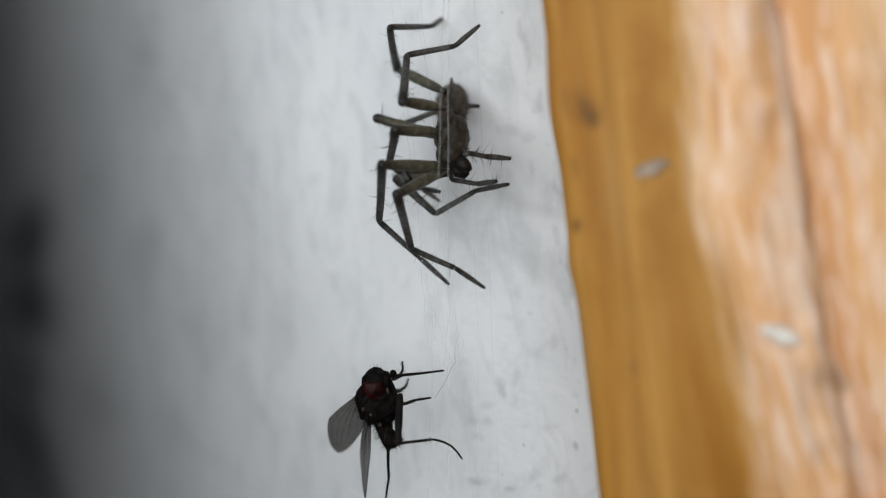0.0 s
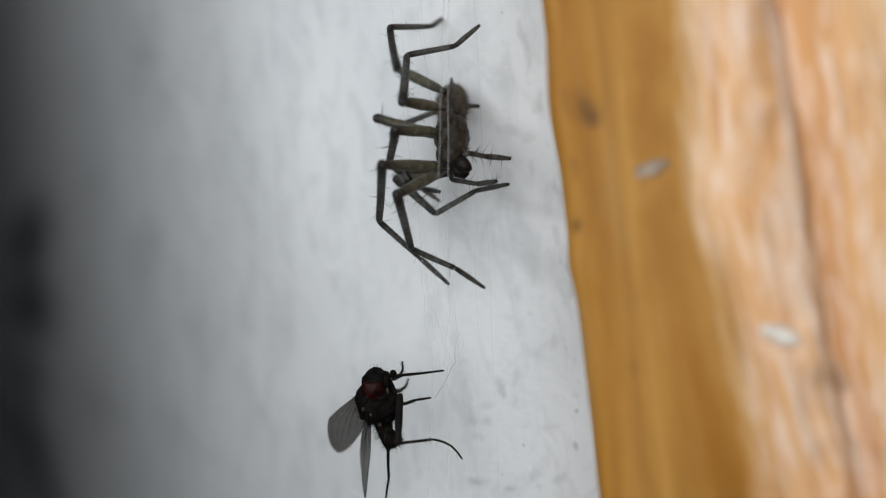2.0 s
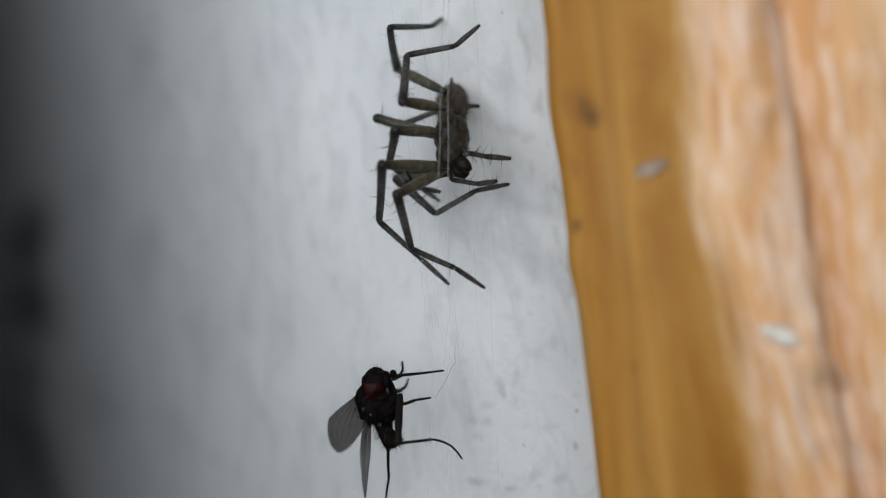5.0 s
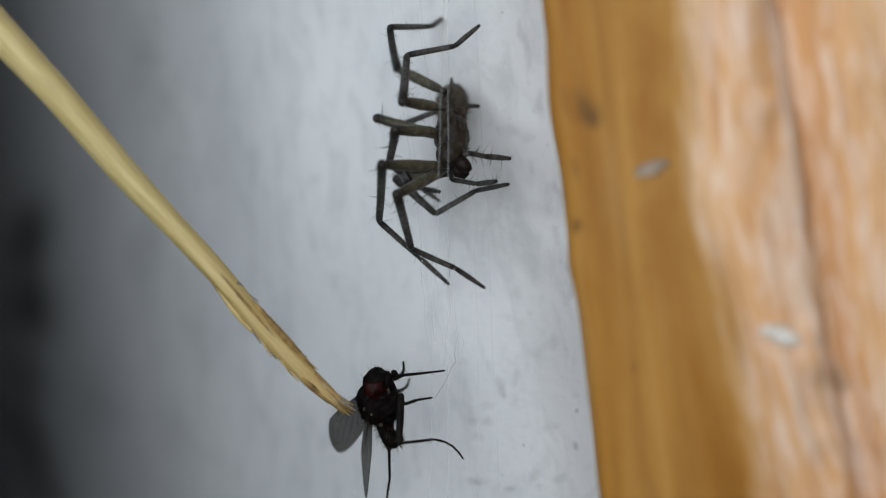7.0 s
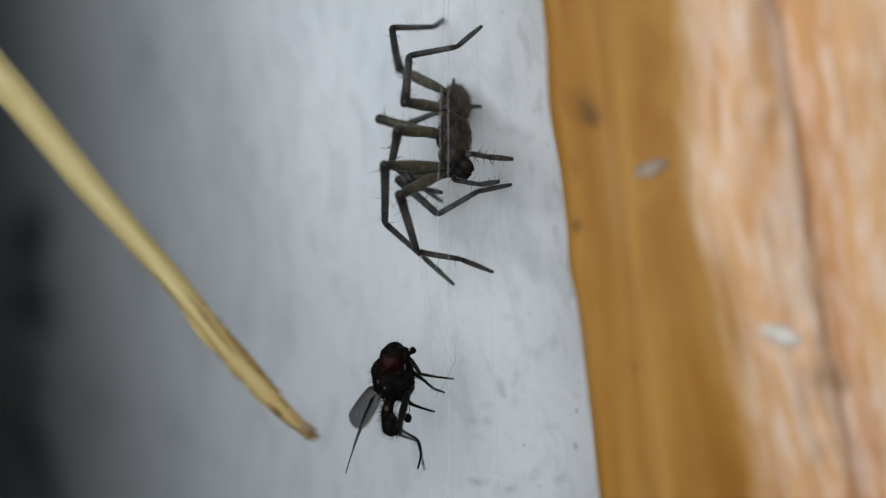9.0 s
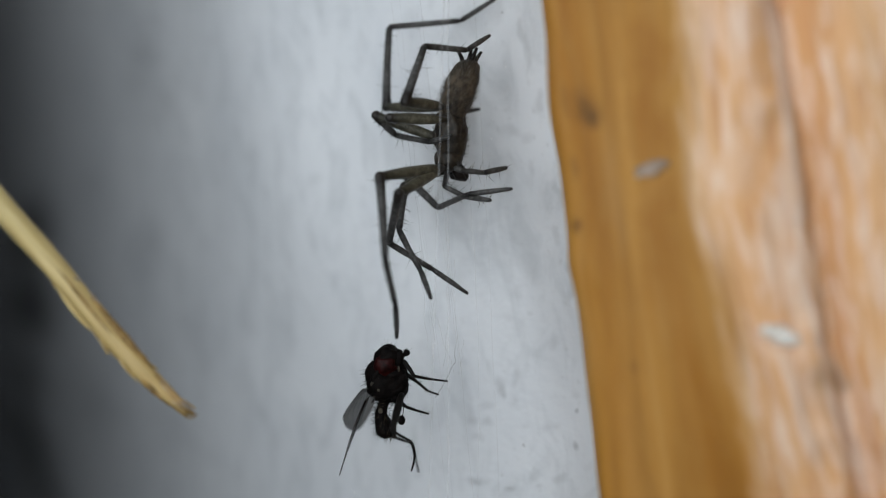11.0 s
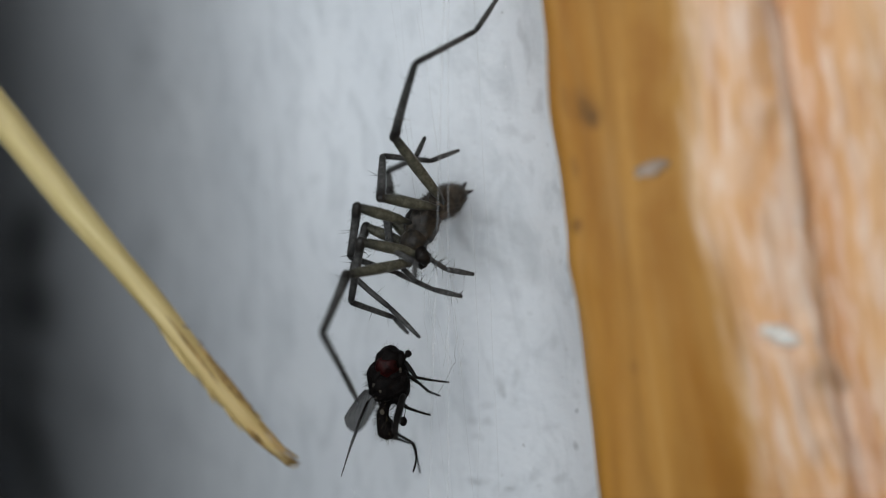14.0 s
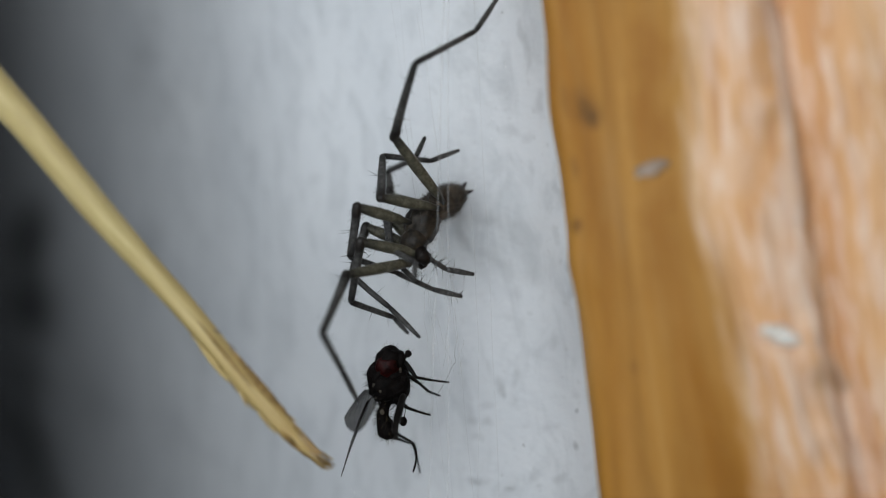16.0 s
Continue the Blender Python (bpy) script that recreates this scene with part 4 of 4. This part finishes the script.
def body_pose(line, out, middle=0.5):
    """The pose of a body that lies along line (two places, mm) with its back (+y) towards out."""
    a, b = mm(*line[0]), mm(*line[1])
    z = (b - a).normalized()
    y = (Vector(out) - z * Vector(out).dot(z)).normalized()
    m = Matrix((y.cross(z), y, z)).transposed().to_4x4()
    return Matrix.Translation(a.lerp(b, middle)) @ m


def motions():
    # the spider: at rest, then reaching down, then holding the fly
    times = ((0.0, 7.6), (8.0, 9.01), (9.17, 13.33), (13.45, 13.47), (13.62, 16.0))
    back = (-1, -0.45, 0)
    trunk = [body_pose(q, back) for q in ([(2.16, 1.20, 11.62), (1.68, -1.75, 7.24)],
            [(2.36, 1.20, 11.55), (1.87, -1.75, 7.17)],
            [(2.16, 0.30, 12.12), (1.45, 0.69, 6.85)],
            [(0.02, 1.00, 4.90), (-1.80, -1.50, 0.80)],
            [(-0.82, 1.00, 4.10), (-2.62, -1.56, 0.02)])]
    spider_poses = [(a, b, m) for (a, b), m in zip(times, trunk)]
    walk(spider, [row for a, b, m in spider_poses for row in ((a, m), (b, m))])
    hind = [body_pose(q, back, 0.0) for q in ([(2.14, 1.00, 11.39), (2.60, 5.5, 14.7)],
            [(2.33, 1.00, 11.32), (2.80, 5.5, 14.62)],
            [(1.75, 0.00, 11.35), (4.53, 0.50, 16.53)],
            [(-0.08, 0.00, 4.51), (3.93, 4.17, 5.66)],
            [(-0.96, 0.00, 3.50), (2.35, 4.6, 5.05)])]
    walk(spider_abdomen, [row for (a, b, m), h in zip(spider_poses, hind) for row in ((a, m.inverted() @ h), (b, m.inverted() @ h))])
    key_limb(spider, SPIDER_LIMBS['fourth_far'], spider_poses, [
        [(1.35, 1.50, 14.37), (-2.34, 6.29, 17.51), (-2.40, -0.74, 19.98), (1.34, 4.69, 20.74), (2.51, 8.27, 22.17)],
        [(1.55, 1.50, 14.29), (-2.13, 6.30, 17.43), (-2.21, -0.73, 19.91), (1.54, 4.69, 20.66), (2.72, 8.27, 22.09)],
        [(1.16, 1.00, 12.68), (-3.75, 5.59, 13.86), (-2.60, 4.99, 21.20), (4.07, 4.77, 20.97), (7.63, 3.61, 22.46)],
        [(0.44, -0.50, 5.53), (-2.62, -4.37, 10.23), (-0.21, -8.89, 15.64), (5.30, -6.03, 17.98), (7.79, -4.44, 20.72)],
        [(0.14, -0.50, 4.71), (-3.03, -3.41, 10.00), (-0.50, -8.01, 15.28), (4.84, -5.08, 17.90), (7.18, -3.69, 20.88)]])
    key_limb(spider, SPIDER_LIMBS['fourth_near'], spider_poses, [
        [(1.04, -1.00, 12.43), (-1.94, -4.61, 12.77), (-1.19, -1.53, 17.19), (3.11, -0.20, 17.74), (5.54, 0.34, 19.44)],
        [(1.23, -1.00, 12.36), (-1.75, -4.61, 12.70), (-1.00, -1.52, 17.12), (3.30, -0.20, 17.67), (5.74, 0.33, 19.36)],
        [(1.05, -1.00, 12.53), (-1.74, -4.76, 12.73), (0.41, -3.22, 17.48), (4.10, -0.59, 17.20), (6.38, 0.87, 18.54)],
        [(0.08, -1.00, 4.59), (-4.09, -2.80, 5.77), (-3.67, 0.93, 9.71), (0.56, 2.34, 8.89), (3.31, 3.31, 9.66)],
        [(-0.66, -1.00, 3.83), (-4.81, -2.82, 5.02), (-4.43, 0.94, 8.93), (-0.20, 2.37, 8.10), (2.54, 3.36, 8.86)]])
    key_limb(spider, SPIDER_LIMBS['third_near'], spider_poses, [
        [(0.40, -1.50, 10.30), (-2.83, -4.58, 10.43), (-3.89, -0.72, 8.02), (-1.68, 2.71, 6.17), (0.25, 6.09, 4.49)],
        [(0.59, -1.50, 10.23), (-2.65, -4.57, 10.36), (-3.69, -0.71, 7.95), (-1.48, 2.71, 6.10), (0.46, 6.09, 4.41)],
        [(0.86, -1.50, 11.29), (-3.23, -3.23, 11.70), (-2.92, 1.42, 11.98), (0.69, 4.04, 12.35), (4.93, 4.18, 12.51)],
        [(-2.51, -1.50, 3.67), (-6.16, -3.60, 5.14), (-7.42, -1.83, 1.01), (-3.67, -0.14, -0.79), (-1.36, 3.08, -2.29)],
        [(-3.24, -1.50, 2.91), (-6.88, -3.62, 4.39), (-8.14, -1.89, 0.25), (-4.42, -0.18, -1.56), (-2.13, 3.05, -3.09)]])
    key_limb(spider, SPIDER_LIMBS['third_far'], spider_poses, [
        [(0.57, 1.50, 10.25), (-4.62, 3.60, 12.65), (-2.26, 4.30, 11.93), (2.09, 3.82, 13.06), (4.87, 3.45, 12.68)],
        [(0.77, 1.50, 10.18), (-4.42, 3.61, 12.57), (-2.06, 4.30, 11.86), (2.29, 3.81, 12.98), (5.07, 3.42, 12.60)],
        [(0.69, 1.50, 9.98), (-4.64, 2.44, 12.77), (-3.13, 3.26, 10.87), (-0.01, 0.27, 9.58), (1.92, -1.80, 9.74)],
        [(0.18, 2.00, 4.26), (-3.62, 6.25, 6.40), (-3.59, 7.05, 8.83), (-0.86, 3.48, 9.32), (0.30, 1.52, 11.00)],
        [(-0.58, 2.00, 3.47), (-4.42, 6.24, 5.57), (-4.39, 7.05, 8.00), (-1.63, 3.51, 8.52), (-0.46, 1.58, 10.22)]])
    key_limb(spider, SPIDER_LIMBS['second_near'], spider_poses, [
        [(0.54, -1.50, 7.25), (-4.25, -5.70, 7.57), (-5.38, 0.51, 3.11), (-2.31, 1.90, -0.40), (0.19, 2.94, -3.30)],
        [(0.73, -1.50, 7.18), (-4.02, -5.75, 7.49), (-4.89, 0.41, 2.90), (-1.92, 2.30, -0.45), (0.65, 2.98, -3.41)],
        [(0.12, -1.50, 7.10), (-4.55, -5.82, 6.60), (-4.69, -9.25, -0.32), (-4.45, -6.26, -4.16), (-4.81, -3.64, -7.12)],
        [(-2.10, -2.00, -0.20), (-7.53, -4.80, -2.06), (-9.12, -11.66, -5.24), (-8.94, -8.08, -8.54), (-8.47, -5.62, -11.62)],
        [(-2.86, -2.00, -0.81), (-8.30, -5.32, -1.23), (-10.13, -11.53, -5.44), (-9.24, -8.23, -8.90), (-8.50, -5.71, -11.89)]])
    key_limb(spider, SPIDER_LIMBS['second_far'], spider_poses, [
        [(0.38, 1.00, 7.26), (-3.07, 2.59, 7.57), (-2.38, -1.71, 6.03), (-1.01, 2.72, 5.63), (0.28, -1.02, 5.02)],
        [(0.58, 1.00, 7.18), (-2.87, 2.59, 7.49), (-2.19, -1.70, 5.96), (-0.81, 2.72, 5.55), (0.47, -1.03, 4.94)],
        [(0.37, 1.00, 7.16), (-2.83, 2.78, 6.10), (-3.71, 0.55, 2.16), (-2.17, -1.73, -1.58), (-1.48, -4.81, -4.05)],
        [(-2.64, 0.50, 1.73), (-5.89, 1.31, 3.55), (-7.59, 0.02, -0.54), (-4.52, -1.32, -3.76), (-2.14, -2.80, -6.62)],
        [(-3.39, 0.50, 0.95), (-6.65, 1.30, 2.77), (-8.33, -0.05, -1.31), (-5.25, -1.39, -4.52), (-2.86, -2.89, -7.36)]])
    key_limb(spider, SPIDER_LIMBS['first_near'], spider_poses, [
        [(0.58, -1.00, 6.73), (-3.31, -4.83, 4.99), (-2.74, -1.64, 0.32), (0.91, 0.56, -1.83), (3.39, 2.78, -3.98)],
        [(0.77, -1.00, 6.66), (-3.08, -4.87, 4.91), (-2.27, -2.10, 0.02), (1.45, 0.69, -1.08), (4.33, 2.92, -2.64)],
        [(0.34, -1.00, 6.86), (-3.14, -5.17, 5.05), (-4.65, -1.38, 1.09), (-1.11, 0.20, -1.69), (1.76, 1.17, -4.24)],
        [(-1.23, -1.50, 0.54), (-6.20, -3.85, 2.17), (-7.77, -1.86, -2.92), (-4.33, 0.87, -4.80), (-3.35, 4.26, -6.58)],
        [(-1.96, -1.50, -0.22), (-6.91, -3.88, 1.43), (-8.49, -1.93, -3.67), (-5.08, 0.81, -5.58), (-4.13, 4.20, -7.38)]])
    key_limb(spider, SPIDER_LIMBS['first_far'], spider_poses, [
        [(0.46, 1.00, 6.64), (-3.44, 3.14, 6.82), (-0.30, 2.53, 3.25), (3.54, 1.47, 4.88), (6.40, -1.43, 4.98)],
        [(0.66, 1.00, 6.56), (-3.24, 3.14, 6.74), (-0.10, 2.53, 3.18), (3.74, 1.46, 4.80), (6.59, -1.44, 4.91)],
        [(0.59, 1.00, 6.88), (-2.78, 3.87, 7.32), (-0.03, 2.18, 3.78), (2.82, -0.95, 4.53), (6.57, -2.55, 4.50)],
        [(-1.21, 1.00, 1.06), (-3.91, 1.90, 4.47), (-3.86, -1.73, 1.34), (-1.74, -5.16, -0.13), (-1.83, -8.97, -1.57)],
        [(-1.96, 1.00, 0.28), (-4.68, 1.90, 3.68), (-4.59, -1.75, 0.58), (-2.44, -5.18, -0.86), (-2.50, -9.00, -2.27)]])
    key_limb(spider, SPIDER_LIMBS['palp_near'], spider_poses, [
        [(2.45, -1.50, 7.82), (3.21, -1.84, 8.05), (4.61, -0.45, 7.71), (6.95, 0.65, 7.33)],
        [(2.64, -1.50, 7.75), (3.40, -1.84, 7.98), (4.81, -0.46, 7.64), (7.15, 0.64, 7.26)],
        [(1.84, -1.50, 6.90), (2.44, -2.05, 6.59), (4.30, -1.40, 6.22), (6.47, 0.04, 6.53)],
        [(-0.77, -1.50, 0.24), (-0.27, -2.08, -0.17), (0.83, -0.66, -1.05), (3.23, 0.07, -1.79)],
        [(-1.50, -1.50, -0.52), (-1.00, -2.08, -0.92), (0.09, -0.65, -1.82), (2.48, 0.08, -2.56)]])
    key_limb(spider, SPIDER_LIMBS['palp_far'], spider_poses, [
        [(1.39, 0.00, 7.22), (1.48, 1.31, 6.13), (3.73, 0.67, 5.42), (5.33, -1.70, 5.34)],
        [(1.58, 0.00, 7.14), (1.67, 1.31, 6.06), (3.93, 0.66, 5.35), (5.52, -1.71, 5.27)],
        [(1.19, 0.00, 6.83), (0.75, 1.07, 5.59), (2.42, -0.27, 4.41), (4.64, -1.95, 3.72)],
        [(-2.98, -2.00, -0.50), (-2.00, -1.41, -1.76), (-0.61, 0.40, -2.67), (1.98, 1.11, -3.65)],
        [(-3.71, -2.00, -1.25), (-2.73, -1.41, -2.52), (-1.36, 0.40, -3.44), (1.22, 1.12, -4.44)]])
    # the fly: pushed by the straw, then turned
    rows = [(t, Matrix.Translation(mm(x, y, z)) @ pose(0, 0, 0, 0, turn, 0)) for t, x, y, z, turn in (
        (0.0, -7.06, 0.00, -13.38, 0),
        (6.2, -7.06, 0.00, -13.38, 0),
        (6.5, -6.84, 0.00, -13.66, 3),
        (6.7, -6.96, 0.00, -13.39, 0),
        (7.4, -6.96, 0.00, -13.39, 0),
        (7.8, -6.75, 0.00, -13.37, 4),
        (8.0, -6.04, 0.00, -13.35, 3),
        (8.2, -5.14, 0.00, -13.40, 12),
        (8.4, -5.92, 0.00, -13.21, 10),
        (8.5, -5.78, 0.00, -12.82, 11),
        (8.6, -5.96, 0.00, -12.65, 12),
        (8.7, -5.80, 0.00, -12.97, 12),
        (8.8, -4.23, 0.00, -13.41, 20),
        (8.9, -5.20, 0.00, -12.18, 10),
        (9.0, -5.51, 0.00, -11.34, 8),
        (9.2, -5.93, 0.00, -11.49, 8),
        (11.3, -6.08, 0.00, -11.47, 8),
        (13.0, -5.93, 0.00, -11.49, 8),
        (13.1, -5.84, 0.00, -11.60, 10),
        (13.2, -5.75, 0.00, -11.71, 12),
        (13.3, -6.09, 0.00, -11.57, 8),
        (13.6, -5.94, 0.00, -11.59, 8),
        (16.0, -5.94, 0.00, -11.59, 8),
    )]
    walk(fly, rows)
    fly_poses = [(0.0, 8.75, rows[0][1]), (8.97, 16.0, rows[-1][1])]
    key_limb(fly, FLY_LIMBS['front1'], fly_poses, [
        [(-5.75, 0.00, -10.80), (-4.80, -1.48, -10.54), (-3.19, -0.85, -10.65), (-1.14, -0.14, -10.72)],
        [(-4.46, -0.50, -9.49), (-3.66, -1.20, -10.90), (-2.43, -0.08, -11.43), (-0.82, 1.26, -11.99)]])
    key_limb(fly, FLY_LIMBS['front2'], fly_poses, [
        [(-5.88, 1.00, -11.11), (-5.15, 1.29, -10.88), (-4.85, 1.51, -10.42), (-4.83, 1.79, -9.69)],
        [(-4.99, 1.00, -9.58), (-4.58, 1.69, -9.39), (-4.37, 2.18, -9.16), (-4.11, 2.89, -8.95)]])
    key_limb(fly, FLY_LIMBS['mid1'], fly_poses, [
        [(-5.30, -1.00, -12.94), (-4.88, -1.75, -13.03), (-3.88, -1.29, -12.86), (-2.54, -0.78, -12.89)],
        [(-5.30, -1.00, -12.94), (-4.70, -1.33, -13.46), (-3.82, -0.88, -13.97), (-2.79, -0.05, -14.52)]])
    key_limb(fly, FLY_LIMBS['mid2'], fly_poses, [
        [(-5.70, 1.00, -12.16), (-5.37, 2.33, -12.37), (-4.87, 3.51, -12.17), (-4.56, 4.41, -11.58)],
        [(-4.51, 1.00, -10.76), (-3.56, 1.28, -11.72), (-2.70, 1.52, -12.67), (-1.73, 1.73, -13.18)]])
    key_limb(fly, FLY_LIMBS['hind1'], fly_poses, [
        [(-5.19, -1.50, -12.18), (-5.72, -3.95, -16.00), (-2.76, -2.58, -16.24), (-0.44, -1.71, -18.41)],
        [(-4.91, -1.50, -12.31), (-5.87, -5.21, -14.79), (-4.59, -2.59, -16.28), (-4.87, -1.06, -19.17)]])
    key_limb(fly, FLY_LIMBS['hind2'], fly_poses, [
        [(-6.51, 1.00, -14.77), (-6.99, 1.35, -17.43), (-7.26, 1.65, -20.08), (-7.91, 2.92, -22.47)],
        [(-6.51, 1.00, -14.77), (-6.26, 2.90, -16.72), (-4.76, 4.85, -17.77), (-4.50, 4.77, -20.54)]])
    for wing, first, second, out_first, out_second in (
            (wing_back, [(-8.75, 0.60, -12.36), (-11.79, 5.24, -17.56)], [(-7.91, 0.60, -11.64), (-9.95, 6.51, -15.96)], (0.25, -1, 0.1), (0.45, -0.88, 0.1)),
            (wing_front, [(-8.05, -0.80, -13.3), (-9.60, -2.83, -21.5)], [(-7.89, -0.80, -12.31), (-11.71, 0.48, -19.11)], (0.985, -0.12, 0), (0.97, -0.11, 0.3))):
        a = fly_poses[0][2].inverted() @ body_pose(first, out_first, 0.0)
        b = fly_poses[1][2].inverted() @ body_pose(second, out_second, 0.0)
        walk(wing, [(0, a), (8.75, a), (8.97, b), (16.0, b)])
    still = Matrix.Identity(4)
    for piece, first in ((fly_abdomen, pose(-0.0001, 0, 0.0010, 0, -14, 0)), (fly_haltere, pose(-0.0011, 0.0010, 0.0016))):
        walk(piece, [(0, first), (8.75, first), (8.97, still), (16.0, still)])
    # the straw, by the place of its notch and the way that it points
    walk(straw_stalk, [(t, body_pose(((x, y, z), (x + u, y + v, z + w)), (0, -1, 0), 0.0)) for t, x, y, z, u, v, w in (
        (0.0, -150.0, -30.0, -10.0, -0.552, -0.080, 0.830),
        (4.2, -150.0, -30.0, -10.0, -0.552, -0.080, 0.830),
        (4.9, -80.0, -12.0, 22.0, -0.552, -0.080, 0.830),
        (5.5, -33.70, -4.00, 19.92, -0.555, -0.078, 0.828),
        (6.0, -17.44, -3.00, -5.27, -0.555, -0.075, 0.828),
        (6.3, -13.60, -3.00, -10.12, -0.556, -0.075, 0.828),
        (6.5, -12.18, -3.00, -10.53, -0.565, -0.076, 0.822),
        (6.6, -12.25, -3.00, -10.28, -0.556, -0.075, 0.828),
        (6.8, -13.83, -4.00, -9.10, -0.556, -0.076, 0.828),
        (7.0, -12.44, -3.00, -9.86, -0.570, -0.076, 0.818),
        (7.2, -13.68, -5.00, -9.00, -0.555, -0.077, 0.828),
        (7.5, -14.13, -5.00, -12.92, -0.551, -0.076, 0.831),
        (7.7, -12.70, -5.00, -10.93, -0.555, -0.077, 0.828),
        (7.8, -12.36, -5.00, -10.87, -0.556, -0.076, 0.828),
        (8.0, -17.50, -6.00, -10.47, -0.552, -0.078, 0.830),
        (8.1, -13.03, -4.00, -10.54, -0.556, -0.076, 0.828),
        (8.2, -10.91, -3.50, -10.56, -0.557, -0.075, 0.827),
        (8.3, -11.93, -3.50, -9.76, -0.557, -0.075, 0.827),
        (8.4, -12.78, -4.00, -10.09, -0.556, -0.076, 0.828),
        (8.5, -15.67, -5.00, -9.63, -0.546, -0.076, 0.834),
        (8.6, -15.21, -5.00, -8.15, -0.555, -0.077, 0.828),
        (8.7, -12.95, -4.00, -9.88, -0.556, -0.076, 0.828),
        (8.8, -11.53, -3.50, -9.62, -0.557, -0.075, 0.827),
        (8.9, -11.81, -5.00, -9.40, -0.556, -0.077, 0.827),
        (9.0, -15.21, -6.00, -11.21, -0.545, -0.077, 0.835),
        (9.1, -17.53, -6.00, -10.80, -0.552, -0.078, 0.830),
        (9.2, -25.24, -8.00, -11.75, -0.546, -0.080, 0.834),
        (9.7, -28.53, -8.00, -11.00, -0.544, -0.080, 0.835),
        (10.6, -26.48, -7.00, -8.82, -0.547, -0.079, 0.833),
        (11.3, -24.40, -7.00, -7.80, -0.549, -0.079, 0.832),
        (11.5, -26.56, -7.00, -9.52, -0.537, -0.078, 0.840),
        (11.7, -24.58, -7.00, -7.78, -0.549, -0.079, 0.832),
        (12.0, -30.04, -8.00, -8.05, -0.555, -0.081, 0.828),
        (12.4, -27.43, -9.00, -7.03, -0.546, -0.081, 0.834),
        (12.5, -24.10, -12.00, -9.05, -0.556, -0.085, 0.827),
        (12.8, -14.99, -6.00, -12.51, -0.553, -0.077, 0.830),
        (12.9, -14.20, -6.00, -13.08, -0.553, -0.077, 0.829),
        (13.0, -13.07, -6.00, -13.11, -0.558, -0.078, 0.827),
        (13.1, -14.38, -5.00, -12.55, -0.554, -0.076, 0.829),
        (13.2, -15.20, -5.00, -11.40, -0.554, -0.077, 0.829),
        (13.3, -17.23, -8.00, -11.38, -0.551, -0.079, 0.831),
        (13.4, -19.85, -8.00, -11.63, -0.550, -0.079, 0.832),
        (13.5, -16.23, -6.00, -11.80, -0.548, -0.077, 0.833),
        (13.6, -18.70, -10.00, -12.35, -0.549, -0.081, 0.832),
        (13.7, -18.31, -9.00, -11.19, -0.550, -0.080, 0.831),
        (13.8, -15.50, -6.00, -11.60, -0.553, -0.077, 0.830),
        (14.0, -16.90, -7.00, -12.97, -0.528, -0.076, 0.846),
        (14.2, -17.07, -6.00, -12.56, -0.552, -0.077, 0.830),
        (14.4, -14.90, -6.00, -13.38, -0.553, -0.077, 0.830),
        (14.5, -17.15, -6.00, -13.59, -0.549, -0.077, 0.832),
        (14.6, -16.72, -7.00, -12.62, -0.551, -0.078, 0.830),
        (14.8, -14.75, -6.00, -13.77, -0.553, -0.077, 0.830),
        (15.0, -15.46, -6.00, -13.31, -0.560, -0.078, 0.825),
        (15.3, -18.27, -7.00, -14.69, -0.550, -0.078, 0.832),
        (15.5, -14.26, -6.00, -13.21, -0.565, -0.079, 0.821),
        (15.6, -14.16, -6.00, -13.56, -0.553, -0.077, 0.830),
        (15.8, -14.26, -6.00, -13.64, -0.553, -0.077, 0.830),
        (16.0, -14.16, -7.00, -13.53, -0.549, -0.078, 0.832),
    )])


motions()
